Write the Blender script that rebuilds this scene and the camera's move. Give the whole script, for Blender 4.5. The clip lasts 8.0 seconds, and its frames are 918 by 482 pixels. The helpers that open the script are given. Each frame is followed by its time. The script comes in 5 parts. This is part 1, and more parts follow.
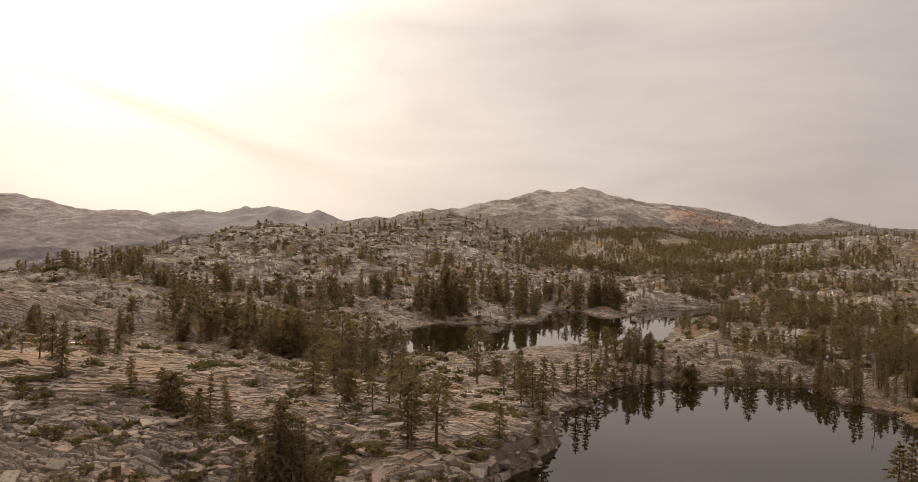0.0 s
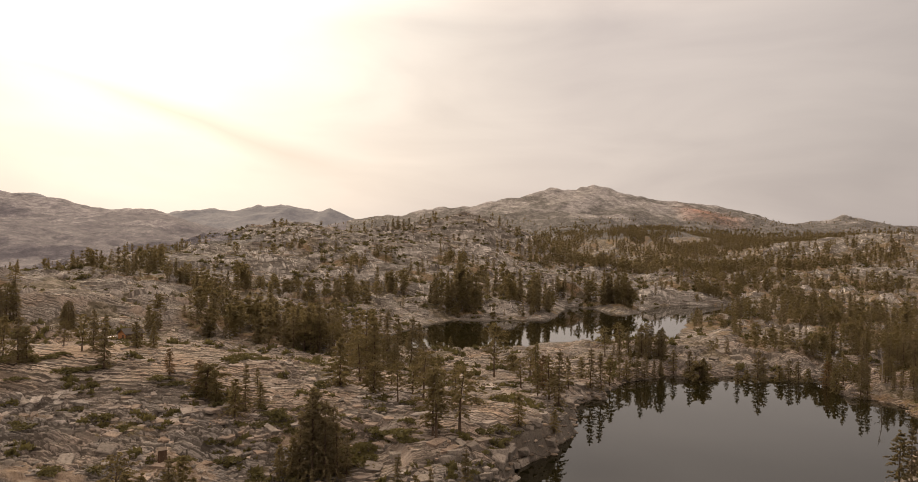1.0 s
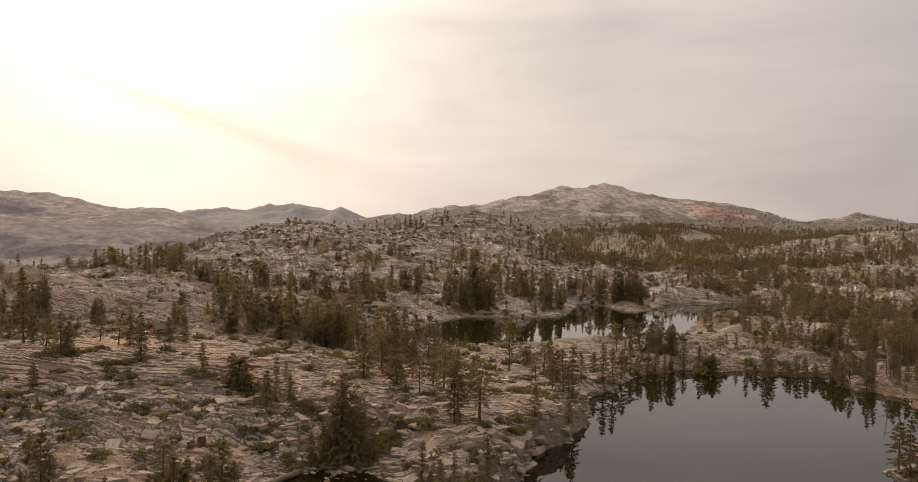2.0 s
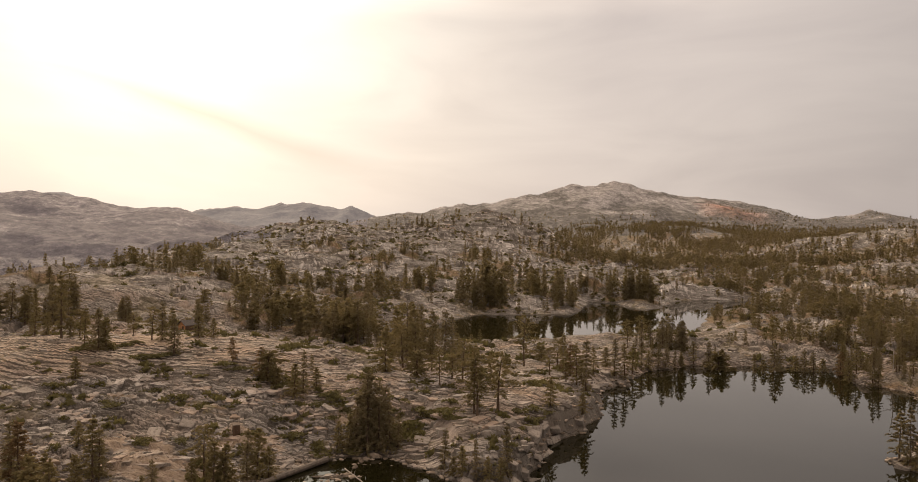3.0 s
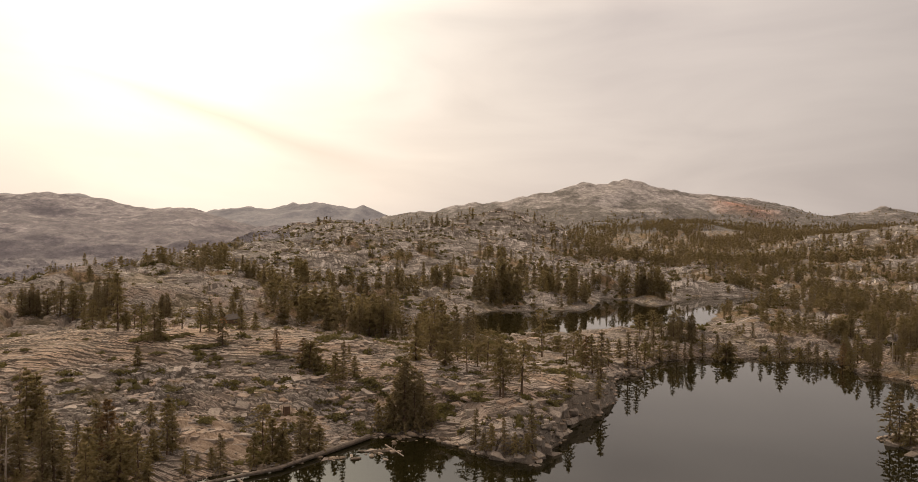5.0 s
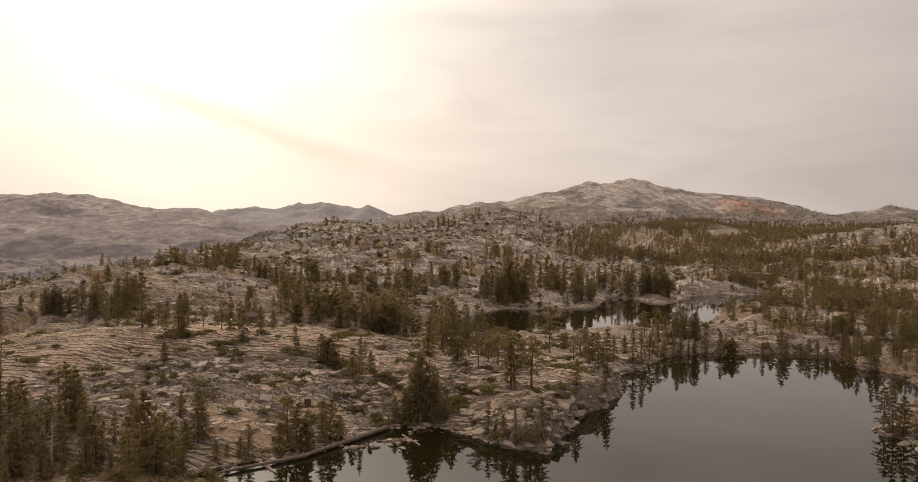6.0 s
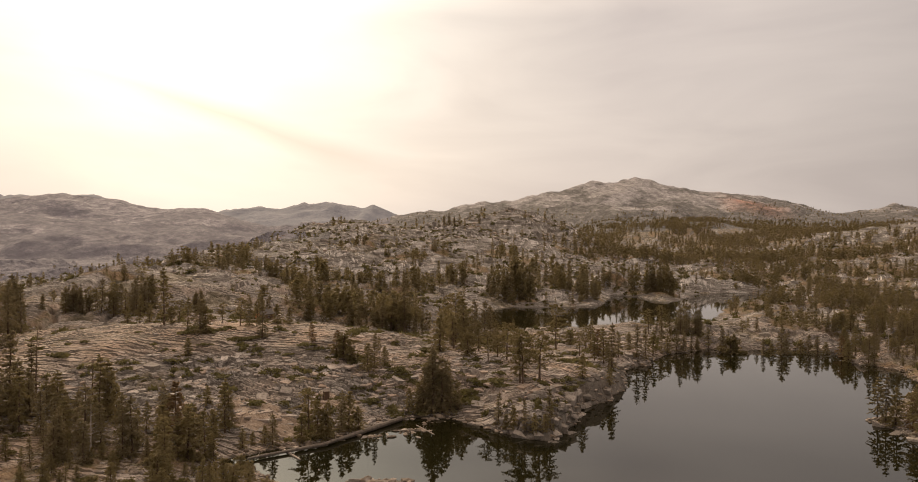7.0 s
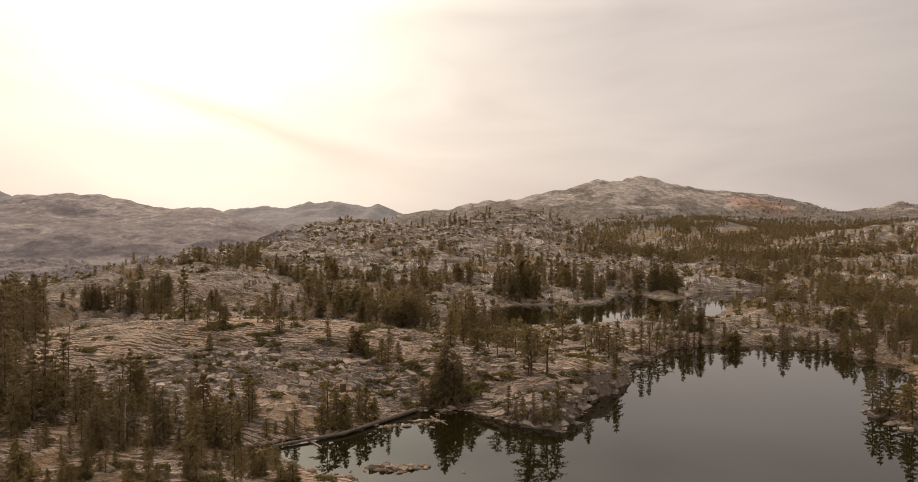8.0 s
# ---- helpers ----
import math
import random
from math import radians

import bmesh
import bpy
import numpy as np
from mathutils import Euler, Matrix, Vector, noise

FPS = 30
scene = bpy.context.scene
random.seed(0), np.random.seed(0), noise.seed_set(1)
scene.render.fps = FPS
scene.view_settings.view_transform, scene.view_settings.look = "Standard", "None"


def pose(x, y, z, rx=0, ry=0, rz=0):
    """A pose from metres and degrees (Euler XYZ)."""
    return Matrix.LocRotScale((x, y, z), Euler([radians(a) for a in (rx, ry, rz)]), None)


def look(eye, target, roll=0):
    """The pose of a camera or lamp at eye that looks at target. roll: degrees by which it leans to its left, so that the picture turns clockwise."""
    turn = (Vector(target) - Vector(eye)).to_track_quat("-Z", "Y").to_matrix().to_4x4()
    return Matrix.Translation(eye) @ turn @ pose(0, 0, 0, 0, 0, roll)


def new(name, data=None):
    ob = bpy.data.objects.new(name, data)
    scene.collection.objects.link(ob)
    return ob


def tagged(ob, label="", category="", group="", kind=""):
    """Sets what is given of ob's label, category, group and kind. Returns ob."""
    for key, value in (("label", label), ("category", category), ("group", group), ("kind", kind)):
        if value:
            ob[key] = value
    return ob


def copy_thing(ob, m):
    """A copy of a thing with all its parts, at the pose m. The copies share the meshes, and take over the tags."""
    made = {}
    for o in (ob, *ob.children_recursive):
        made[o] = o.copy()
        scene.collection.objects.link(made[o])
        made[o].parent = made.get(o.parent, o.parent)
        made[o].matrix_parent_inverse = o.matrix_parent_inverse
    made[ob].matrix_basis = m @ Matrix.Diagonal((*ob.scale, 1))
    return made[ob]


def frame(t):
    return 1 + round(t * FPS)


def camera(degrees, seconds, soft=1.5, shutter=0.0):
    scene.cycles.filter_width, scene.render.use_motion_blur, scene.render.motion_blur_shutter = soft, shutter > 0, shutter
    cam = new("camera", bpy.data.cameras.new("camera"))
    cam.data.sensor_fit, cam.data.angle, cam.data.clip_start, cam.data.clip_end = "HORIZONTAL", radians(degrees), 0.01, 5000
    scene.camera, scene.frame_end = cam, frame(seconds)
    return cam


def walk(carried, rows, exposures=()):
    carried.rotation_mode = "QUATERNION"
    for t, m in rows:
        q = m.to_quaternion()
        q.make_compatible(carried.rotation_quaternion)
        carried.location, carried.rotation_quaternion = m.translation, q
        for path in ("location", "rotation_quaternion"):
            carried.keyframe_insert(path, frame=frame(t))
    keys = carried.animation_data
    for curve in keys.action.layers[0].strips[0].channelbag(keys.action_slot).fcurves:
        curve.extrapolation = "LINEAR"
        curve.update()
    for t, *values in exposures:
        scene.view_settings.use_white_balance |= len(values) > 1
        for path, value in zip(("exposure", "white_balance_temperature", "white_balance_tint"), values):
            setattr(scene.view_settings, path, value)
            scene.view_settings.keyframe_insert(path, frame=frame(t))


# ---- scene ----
cam = camera(66.90, 8.0, soft=0.9)
PATH = [
    (0, (0.00, 0.00, 44.64), (5.24, 99.86, 45.41), 1.17),
    (0.5, (-1.28, -3.72, 44.66), (3.20, 96.18, 45.30), 1.13),
    (1, (-2.48, -7.52, 44.71), (1.18, 92.42, 45.18), 1.10),
    (1.5, (-3.61, -11.37, 44.74), (-0.67, 88.59, 45.06), 1.06),
    (3, (-6.92, -22.50, 44.90), (-6.09, 77.50, 44.85), 0.87),
    (3.5, (-7.94, -26.30, 44.94), (-7.63, 73.70, 44.81), 0.79),
    (4, (-8.94, -30.06, 44.94), (-8.94, 69.94, 44.77), 0.70),
    (4.5, (-9.83, -33.77, 44.90), (-10.21, 66.23, 44.68), 0.64),
    (6, (-12.52, -45.47, 45.10), (-13.96, 54.52, 44.75), 0.46),
    (6.5, (-13.28, -49.50, 45.22), (-15.07, 50.49, 44.82), 0.40),
    (7, (-14.10, -53.31, 45.14), (-16.17, 46.66, 44.71), 0.34),
    (7.5, (-14.90, -57.23, 45.20), (-17.30, 42.74, 44.68), 0.30),
    (8, (-15.69, -61.01, 45.21), (-18.38, 38.95, 44.61), 0.24),
]
walk(cam, [(t, look(eye, target, roll)) for t, eye, target, roll in PATH])

# ---------------------------------------------------------------- light
SUN_TURN, SUN_HEIGHT = -23.0, 23.0          # degrees from +y towards -x, and above the horizon
sun_way = Vector((math.sin(radians(SUN_TURN)) * math.cos(radians(SUN_HEIGHT)),
                  math.cos(radians(SUN_TURN)) * math.cos(radians(SUN_HEIGHT)), math.sin(radians(SUN_HEIGHT))))
sun_lamp = bpy.data.lights.new("sun", "SUN")
sun_lamp.energy, sun_lamp.angle, sun_lamp.color = 2.3, radians(8), (1.0, 0.77, 0.52)
sun = new("sun", sun_lamp)
sun.matrix_world = look((0, 0, 600), Vector((0, 0, 600)) - sun_way)


def node(tree, kind, *links, operation="", feature="", attribute=""):
    """A node with its inputs: numbers, colours or sockets, by order."""
    made = tree.nodes.new(kind)
    if operation:
        made.operation = operation
    if feature:
        made.feature = feature
    if attribute:
        made.attribute_name = attribute
    for n, value in enumerate(links):
        if value is None:
            continue
        if isinstance(value, bpy.types.NodeSocket):
            tree.links.new(value, made.inputs[n])
        else:
            made.inputs[n].default_value = value
    return made


def maths(tree, operation, a, b=0.0, c=0.0):
    return node(tree, "ShaderNodeMath", a, b, c, operation=operation).outputs[0]


def ramp(tree, fac, *stops):
    made = node(tree, "ShaderNodeValToRGB", fac)
    band = made.color_ramp
    while len(band.elements) < len(stops):
        band.elements.new(0.5)
    for element, (place, colour) in zip(band.elements, stops):
        element.position, element.color = place, (*colour, 1)
    return made.outputs[0]


def mixed(tree, fac, a, b, blend="MIX"):
    made = tree.nodes.new("ShaderNodeMix")
    made.data_type, made.blend_type = "RGBA", blend
    for socket, value in zip((made.inputs[0], made.inputs[6], made.inputs[7]), (fac, a, b)):
        if isinstance(value, bpy.types.NodeSocket):
            tree.links.new(value, socket)
        else:
            socket.default_value = value if isinstance(value, float) else (*value, 1)
    return made.outputs[2]


def noise_of(tree, place, scale, detail=4.0, rough=0.55, twist=0.0):
    made = node(tree, "ShaderNodeTexNoise", place)
    made.inputs["Scale"].default_value, made.inputs["Detail"].default_value = scale, detail
    made.inputs["Roughness"].default_value, made.inputs["Distortion"].default_value = rough, twist
    return made.outputs[0]


def build_sky():
    world = bpy.data.worlds.new("sky")
    scene.world = world
    world.use_nodes = True
    t = world.node_tree
    t.nodes.clear()
    sky = node(t, "ShaderNodeTexSky")
    sky.sky_type, sky.sun_disc, sky.sun_elevation, sky.sun_rotation = "NISHITA", False, radians(SUN_HEIGHT), radians(SUN_TURN)
    sky.air_density, sky.dust_density = 1.6, 4.0
    way = node(t, "ShaderNodeTexCoord").outputs["Generated"]
    clear = mixed(t, 1.0, sky.outputs[0], (0.10, 0.10, 0.10), "MULTIPLY")
    # smoke and thin stratus: brighter the nearer to the hidden sun
    toward = node(t, "ShaderNodeVectorMath", way, tuple(sun_way), operation="DOT_PRODUCT").outputs["Value"]
    wide = node(t, "ShaderNodeMapping", way)
    wide.inputs["Scale"].default_value = (1.6, 1.6, 7.0)
    wide.inputs["Rotation"].default_value = (radians(4), radians(-9), 0)
    streaks = noise_of(t, wide.outputs[0], 1.7, 5.0, 0.5, 0.6)
    lumps = noise_of(t, way, 2.3, 3.0, 0.5, 0.4)
    edge = maths(t, "ADD", toward, maths(t, "MULTIPLY", maths(t, "SUBTRACT", lumps, 0.5), 0.06))
    veil = ramp(t, edge, (0.0, (0.51, 0.45, 0.425)), (0.55, (0.54, 0.475, 0.445)), (0.82, (0.73, 0.638, 0.588)), (0.90, (0.88, 0.78, 0.70)), (0.938, (0.97, 0.885, 0.795)),
                (0.962, (1.10, 1.02, 0.89)), (0.980, (1.28, 1.20, 1.03)), (1.0, (1.9, 1.75, 1.42)))
    shade = ramp(t, streaks, (0.30, (0.88, 0.865, 0.87)), (0.62, (1.05, 1.035, 1.02)))
    veil = mixed(t, 1.0, veil, shade, "MULTIPLY")
    # a long thin roll of smoke below the bright part
    off = node(t, "ShaderNodeVectorMath", way, (-0.2857, 0.0738, -0.9555), operation="DOT_PRODUCT").outputs["Value"]
    off = maths(t, "ADD", off, maths(t, "MULTIPLY", maths(t, "SUBTRACT", lumps, 0.62), 0.06))
    roll = node(t, "ShaderNodeMapRange", maths(t, "ABSOLUTE", off), 0.0, 0.024, 1.0, 0.0).outputs[0]
    left = node(t, "ShaderNodeMapRange", node(t, "ShaderNodeSeparateXYZ", way).outputs[0], -0.2, -0.08, 1.0, 0.0).outputs[0]
    begun = node(t, "ShaderNodeMapRange", node(t, "ShaderNodeSeparateXYZ", way).outputs[0], -0.50, -0.36, 0.25, 1.0).outputs[0]
    roll = maths(t, "MULTIPLY", maths(t, "MULTIPLY", roll, maths(t, "MULTIPLY", left, begun)), 0.85)
    veil = mixed(t, roll, veil, (0.81, 0.70, 0.62))
    # an overcast sky is brightest overhead
    height = node(t, "ShaderNodeSeparateXYZ", way).outputs[2]
    over = ramp(t, height, (0.0, (0.5, 0.5, 0.5)), (0.30, (0.5, 0.5, 0.5)), (0.85, (1.70, 1.58, 1.40)))
    veil = mixed(t, 1.0, mixed(t, 1.0, veil, (2.0, 2.0, 2.0), "MULTIPLY"), over, "MULTIPLY")
    colour = mixed(t, 0.93, clear, veil)
    back = node(t, "ShaderNodeBackground", colour, 1.0)
    t.links.new(back.outputs[0], node(t, "ShaderNodeOutputWorld").inputs[0])


build_sky()


# ---------------------------------------------------------------- materials
def material(name, colour_of, roughness=0.9, bump=None, metal=0.0, specular=0.3):
    """colour_of(tree, place) gives the colour socket; bump(tree, place) a height in metres, or nothing."""
    made = bpy.data.materials.new(name)
    made.use_nodes = True
    t = made.node_tree
    shader = t.nodes["Principled BSDF"]
    place = node(t, "ShaderNodeNewGeometry").outputs["Position"]
    colour = colour_of(t, place)
    if isinstance(colour, bpy.types.NodeSocket):
        t.links.new(colour, shader.inputs["Base Color"])
    else:
        shader.inputs["Base Color"].default_value = (*colour, 1)
    shader.inputs["Roughness"].default_value, shader.inputs["Metallic"].default_value = roughness, metal
    shader.inputs["Specular IOR Level"].default_value = specular
    if bump:
        raised = node(t, "ShaderNodeBump", 1.0, 1.0)
        t.links.new(bump(t, place), raised.inputs["Height"])
        t.links.new(raised.outputs[0], shader.inputs["Normal"])
    return made


def slope_of(t):
    return node(t, "ShaderNodeSeparateXYZ", node(t, "ShaderNodeNewGeometry").outputs["Normal"]).outputs[2]


def stretched(t, place, scale, turn=(0, 0, 0)):
    made = node(t, "ShaderNodeMapping", place)
    made.inputs["Scale"].default_value = scale
    made.inputs["Rotation"].default_value = [radians(a) for a in turn]
    return made.outputs[0]


def cracks(t, place, scale, width, wobble=1.2):
    """1 on the joints between the blocks of a broken sheet, 0 on their faces."""
    bend = node(t, "ShaderNodeTexNoise", place)
    bend.inputs["Scale"].default_value = scale * 0.6
    moved = node(t, "ShaderNodeVectorMath", bend.outputs[1], (wobble / scale,) * 3, place, operation="MULTIPLY_ADD").outputs[0]
    cells = node(t, "ShaderNodeTexVoronoi", moved, feature="DISTANCE_TO_EDGE")
    cells.inputs["Scale"].default_value = scale
    return maths(t, "SUBTRACT", 1.0, node(t, "ShaderNodeMapRange", cells.outputs[0], 0.0, width, 0.0, 1.0).outputs[0])


def sheet_lines(t, place, spacing, turn, width, seed):
    """Long wavy joints of the granite sheets, which run along the slope and break off here and there."""
    c, s = math.cos(radians(turn)), math.sin(radians(turn))
    along = node(t, "ShaderNodeVectorMath", place, (-s / spacing, c / spacing, 2.2 / spacing), operation="DOT_PRODUCT").outputs["Value"]
    shifted = node(t, "ShaderNodeVectorMath", place, (seed * 31.0, seed * 17.0, 0.0), operation="ADD").outputs[0]
    bend = maths(t, "ADD", maths(t, "MULTIPLY", noise_of(t, shifted, 0.028, 2.0, 0.5), 9.0 / spacing), maths(t, "MULTIPLY", noise_of(t, shifted, 0.22, 3.0, 0.6), 2.0 / spacing))
    r = maths(t, "FRACT", maths(t, "ADD", along, bend))
    off = maths(t, "MINIMUM", r, maths(t, "SUBTRACT", 1.0, r))
    line = node(t, "ShaderNodeMapRange", off, 0.0, width / spacing, 1.0, 0.0).outputs[0]
    broken = ramp(t, noise_of(t, shifted, 0.19, 3.0, 0.6), (0.44, (0, 0, 0)), (0.54, (1, 1, 1)))
    return maths(t, "MULTIPLY", line, broken)


def sheet_edges(t, place, times, width, seed):
    """Edges of the granite sheets, which curve along the slope and break off here and there."""
    sheet = node(t, "ShaderNodeAttribute", attribute="sheet").outputs["Fac"]
    pitch = maths(t, "MULTIPLY", node(t, "ShaderNodeAttribute", attribute="pitch").outputs["Fac"], node(t, "ShaderNodeAttribute", attribute="coarse").outputs["Fac"])
    shifted = node(t, "ShaderNodeVectorMath", place, (seed * 31.0, seed * 17.0, 0.0), operation="ADD").outputs[0]
    bend = maths(t, "MULTIPLY", maths(t, "SUBTRACT", noise_of(t, shifted, 0.33, 4.0, 0.65), 0.5), 0.55 if times > 1.5 else 0.25)
    count = maths(t, "ADD", maths(t, "MULTIPLY", sheet, times), bend)
    r = maths(t, "FRACT", maths(t, "ADD", count, 0.06 * times))
    off = maths(t, "MINIMUM", r, maths(t, "SUBTRACT", 1.0, r))
    span = maths(t, "MULTIPLY", maths(t, "MULTIPLY", pitch, width * times), maths(t, "ADD", 0.35, maths(t, "MULTIPLY", noise_of(t, shifted, 0.4, 3.0, 0.7), 1.3)))
    line = maths(t, "SUBTRACT", 1.0, maths(t, "MINIMUM", 1.0, maths(t, "DIVIDE", off, span)))
    line = ramp(t, line, (0.0, (0, 0, 0)), (0.45, (1, 1, 1)))
    broken = ramp(t, noise_of(t, shifted, 0.16 if times > 1.5 else 0.07, 5.0, 0.65), (0.40, (0, 0, 0)), (0.46, (1, 1, 1)))
    return maths(t, "MULTIPLY", line, broken)


def hill_share(t):
    """0 on the rocks by the lake, 1 on the far hills."""
    return node(t, "ShaderNodeMapRange", node(t, "ShaderNodeAttribute", attribute="coarse").outputs["Fac"], 1.3, 3.0, 0.0, 1.0).outputs[0]


def hill_cracks(t, place):
    """Crevices full of brush between the great blocks of the hills."""
    wide = cracks(t, stretched(t, place, (0.55, 1.0, 1.6), (0, 0, 10)), 0.055, 0.16, 1.6)
    small = cracks(t, stretched(t, place, (0.5, 1.2, 1.8), (0, 0, -14)), 0.15, 0.20, 1.4)
    some = ramp(t, noise_of(t, place, 0.018, 5.0, 0.65), (0.42, (0.15, 0.15, 0.15)), (0.56, (1, 1, 1)))
    both = maths(t, "MAXIMUM", wide, maths(t, "MULTIPLY", small, 0.8))
    return maths(t, "MULTIPLY", maths(t, "MULTIPLY", both, some), maths(t, "MULTIPLY", hill_share(t), 0.7))


def all_joints(t, place):
    joint = node(t, "ShaderNodeAttribute", attribute="joint").outputs["Fac"]
    lines = maths(t, "MAXIMUM", sheet_edges(t, place, 1.0, 0.30, 1), maths(t, "MULTIPLY", sheet_edges(t, place, 2.0, 0.15, 2), 0.8))
    lines = maths(t, "MAXIMUM", lines, maths(t, "MULTIPLY", sheet_edges(t, place, 0.37, 0.48, 3), 0.95))
    lines = maths(t, "MAXIMUM", lines, maths(t, "MULTIPLY", sheet_edges(t, place, 0.13, 0.8, 6), 0.8))
    lines = maths(t, "MAXIMUM", lines, maths(t, "MULTIPLY", sheet_edges(t, place, 0.047, 1.3, 9), 0.8))
    lines = maths(t, "MAXIMUM", lines, maths(t, "MULTIPLY", sheet_edges(t, place, 4.1, 0.09, 7), 0.6))
    cross = maths(t, "MAXIMUM", maths(t, "MULTIPLY", sheet_lines(t, place, 21.0, 38, 0.4, 4), 0.75), maths(t, "MULTIPLY", sheet_lines(t, place, 27.0, -52, 0.4, 5), 0.7))
    cross = maths(t, "MAXIMUM", cross, maths(t, "MULTIPLY", sheet_lines(t, place, 7.0, 64, 0.16, 8), 0.7))
    shattered = node(t, "ShaderNodeAttribute", attribute="shattered").outputs["Fac"]
    lines = maths(t, "MULTIPLY", lines, maths(t, "SUBTRACT", 1.0, maths(t, "MULTIPLY", shattered, 0.2)))
    lines = maths(t, "MULTIPLY", lines, ramp(t, slope_of(t), (0.62, (0.15, 0.15, 0.15)), (0.80, (1, 1, 1))))
    geometric = ramp(t, joint, (0.35, (0, 0, 0)), (0.80, (0.9, 0.9, 0.9)))
    lines = maths(t, "MAXIMUM", lines, hill_cracks(t, place))
    return maths(t, "MAXIMUM", maths(t, "MAXIMUM", lines, cross), geometric)


def ground_colour(t, place):
    """Pale granite with joints, lichen and rust stains; grus, duff and dry turf in the hollows."""
    flat = stretched(t, place, (1, 1, 0.25))
    rock = ramp(t, noise_of(t, flat, 0.06, 8.0, 0.7), (0.36, (0.155, 0.132, 0.111)), (0.49, (0.250, 0.217, 0.186)), (0.60, (0.475, 0.42, 0.363)))
    speck = ramp(t, noise_of(t, place, 1.1, 8.0, 0.8), (0.50, (0, 0, 0)), (0.60, (0.42, 0.42, 0.42)))
    rock = mixed(t, speck, rock, (0.135, 0.108, 0.085))
    pale = ramp(t, noise_of(t, place, 0.8, 8.0, 0.8, 0.3), (0.52, (0, 0, 0)), (0.62, (0.65, 0.65, 0.65)))
    rock = mixed(t, pale, rock, (0.57, 0.515, 0.455))
    rust = ramp(t, noise_of(t, stretched(t, place, (1, 1, 0.3), (0, 0, 25)), 0.055, 5.0, 0.6, 0.8), (0.46, (0, 0, 0)), (0.60, (0.68, 0.68, 0.68)))
    rust = maths(t, "MULTIPLY", rust, maths(t, "SUBTRACT", 1.0, maths(t, "MULTIPLY", hill_share(t), 0.65)))
    rock = mixed(t, rust, rock, (0.39, 0.265, 0.178))
    lichen = ramp(t, noise_of(t, flat, 0.14, 7.0, 0.72, 0.4), (0.55, (0, 0, 0)), (0.60, (0.5, 0.5, 0.5)))
    rock = mixed(t, lichen, rock, (0.17, 0.138, 0.108))
    weathered = node(t, "ShaderNodeAttribute", attribute="shattered").outputs["Fac"]
    whole = maths(t, "MULTIPLY", maths(t, "SUBTRACT", 1.0, weathered), node(t, "ShaderNodeMapRange", node(t, "ShaderNodeAttribute", attribute="coarse").outputs["Fac"], 1.0, 2.2, 1.0, 0.25).outputs[0])
    tan = maths(t, "MULTIPLY", whole, maths(t, "ADD", 0.15, maths(t, "MULTIPLY", noise_of(t, flat, 0.035, 4.0, 0.6), 0.6)))
    rock = mixed(t, tan, rock, (0.43, 0.319, 0.229))
    rock = mixed(t, maths(t, "MULTIPLY", weathered, 0.45), rock, (0.29, 0.265, 0.248))
    weathered = maths(t, "MULTIPLY", weathered, ramp(t, noise_of(t, flat, 0.09, 6.0, 0.7), (0.42, (0, 0, 0)), (0.58, (0.6, 0.6, 0.6))))
    rock = mixed(t, weathered, rock, (0.150, 0.130, 0.112))
    cliff_tone = maths(t, "ADD", node(t, "ShaderNodeAttribute", attribute="cliff_dark").outputs["Fac"], maths(t, "MULTIPLY", maths(t, "SUBTRACT", noise_of(t, place, 0.3, 6.0, 0.7), 0.5), 1.5))
    rock = mixed(t, ramp(t, cliff_tone, (0.45, (0, 0, 0)), (0.62, (0.8, 0.8, 0.8))), rock, (0.098, 0.086, 0.072))
    blotch = ramp(t, noise_of(t, stretched(t, place, (0.8, 0.7, 3.0)), 0.07, 5.0, 0.66), (0.40, (0.17, 0.148, 0.128)), (0.47, (0.42, 0.378, 0.335)), (0.55, (0.66, 0.61, 0.555)))
    rock = mixed(t, maths(t, "MULTIPLY", hill_share(t), 0.85), rock, blotch)
    rock = mixed(t, maths(t, "MULTIPLY", all_joints(t, place), 0.95), rock, (0.034, 0.026, 0.019))
    soil = ramp(t, noise_of(t, flat, 0.7, 6.0, 0.7), (0.30, (0.095, 0.064, 0.039)), (0.55, (0.18, 0.123, 0.072)), (0.75, (0.27, 0.192, 0.117)))
    turf = ramp(t, noise_of(t, flat, 0.22, 4.0, 0.6), (0.50, (0, 0, 0)), (0.60, (0.8, 0.8, 0.8)))
    soil = mixed(t, turf, soil, (0.095, 0.080, 0.030))
    hollow = ramp(t, noise_of(t, flat, 0.11, 5.0, 0.62, 0.5), (0.60, (0, 0, 0)), (0.65, (0.9, 0.9, 0.9)))
    level = ramp(t, slope_of(t), (0.86, (0, 0, 0)), (0.97, (1, 1, 1)))
    cover = ramp(t, node(t, "ShaderNodeAttribute", attribute="duff").outputs["Fac"], (0.35, (0, 0, 0)), (0.65, (1, 1, 1)))
    bare = maths(t, "MINIMUM", 1.0, maths(t, "ADD", maths(t, "MULTIPLY", hollow, level), cover))
    both = mixed(t, bare, rock, soil)
    heath = ramp(t, noise_of(t, flat, 0.17, 5.0, 0.65), (0.36, (0.050, 0.041, 0.024)), (0.5, (0.12, 0.097, 0.066)), (0.62, (0.28, 0.235, 0.19)))
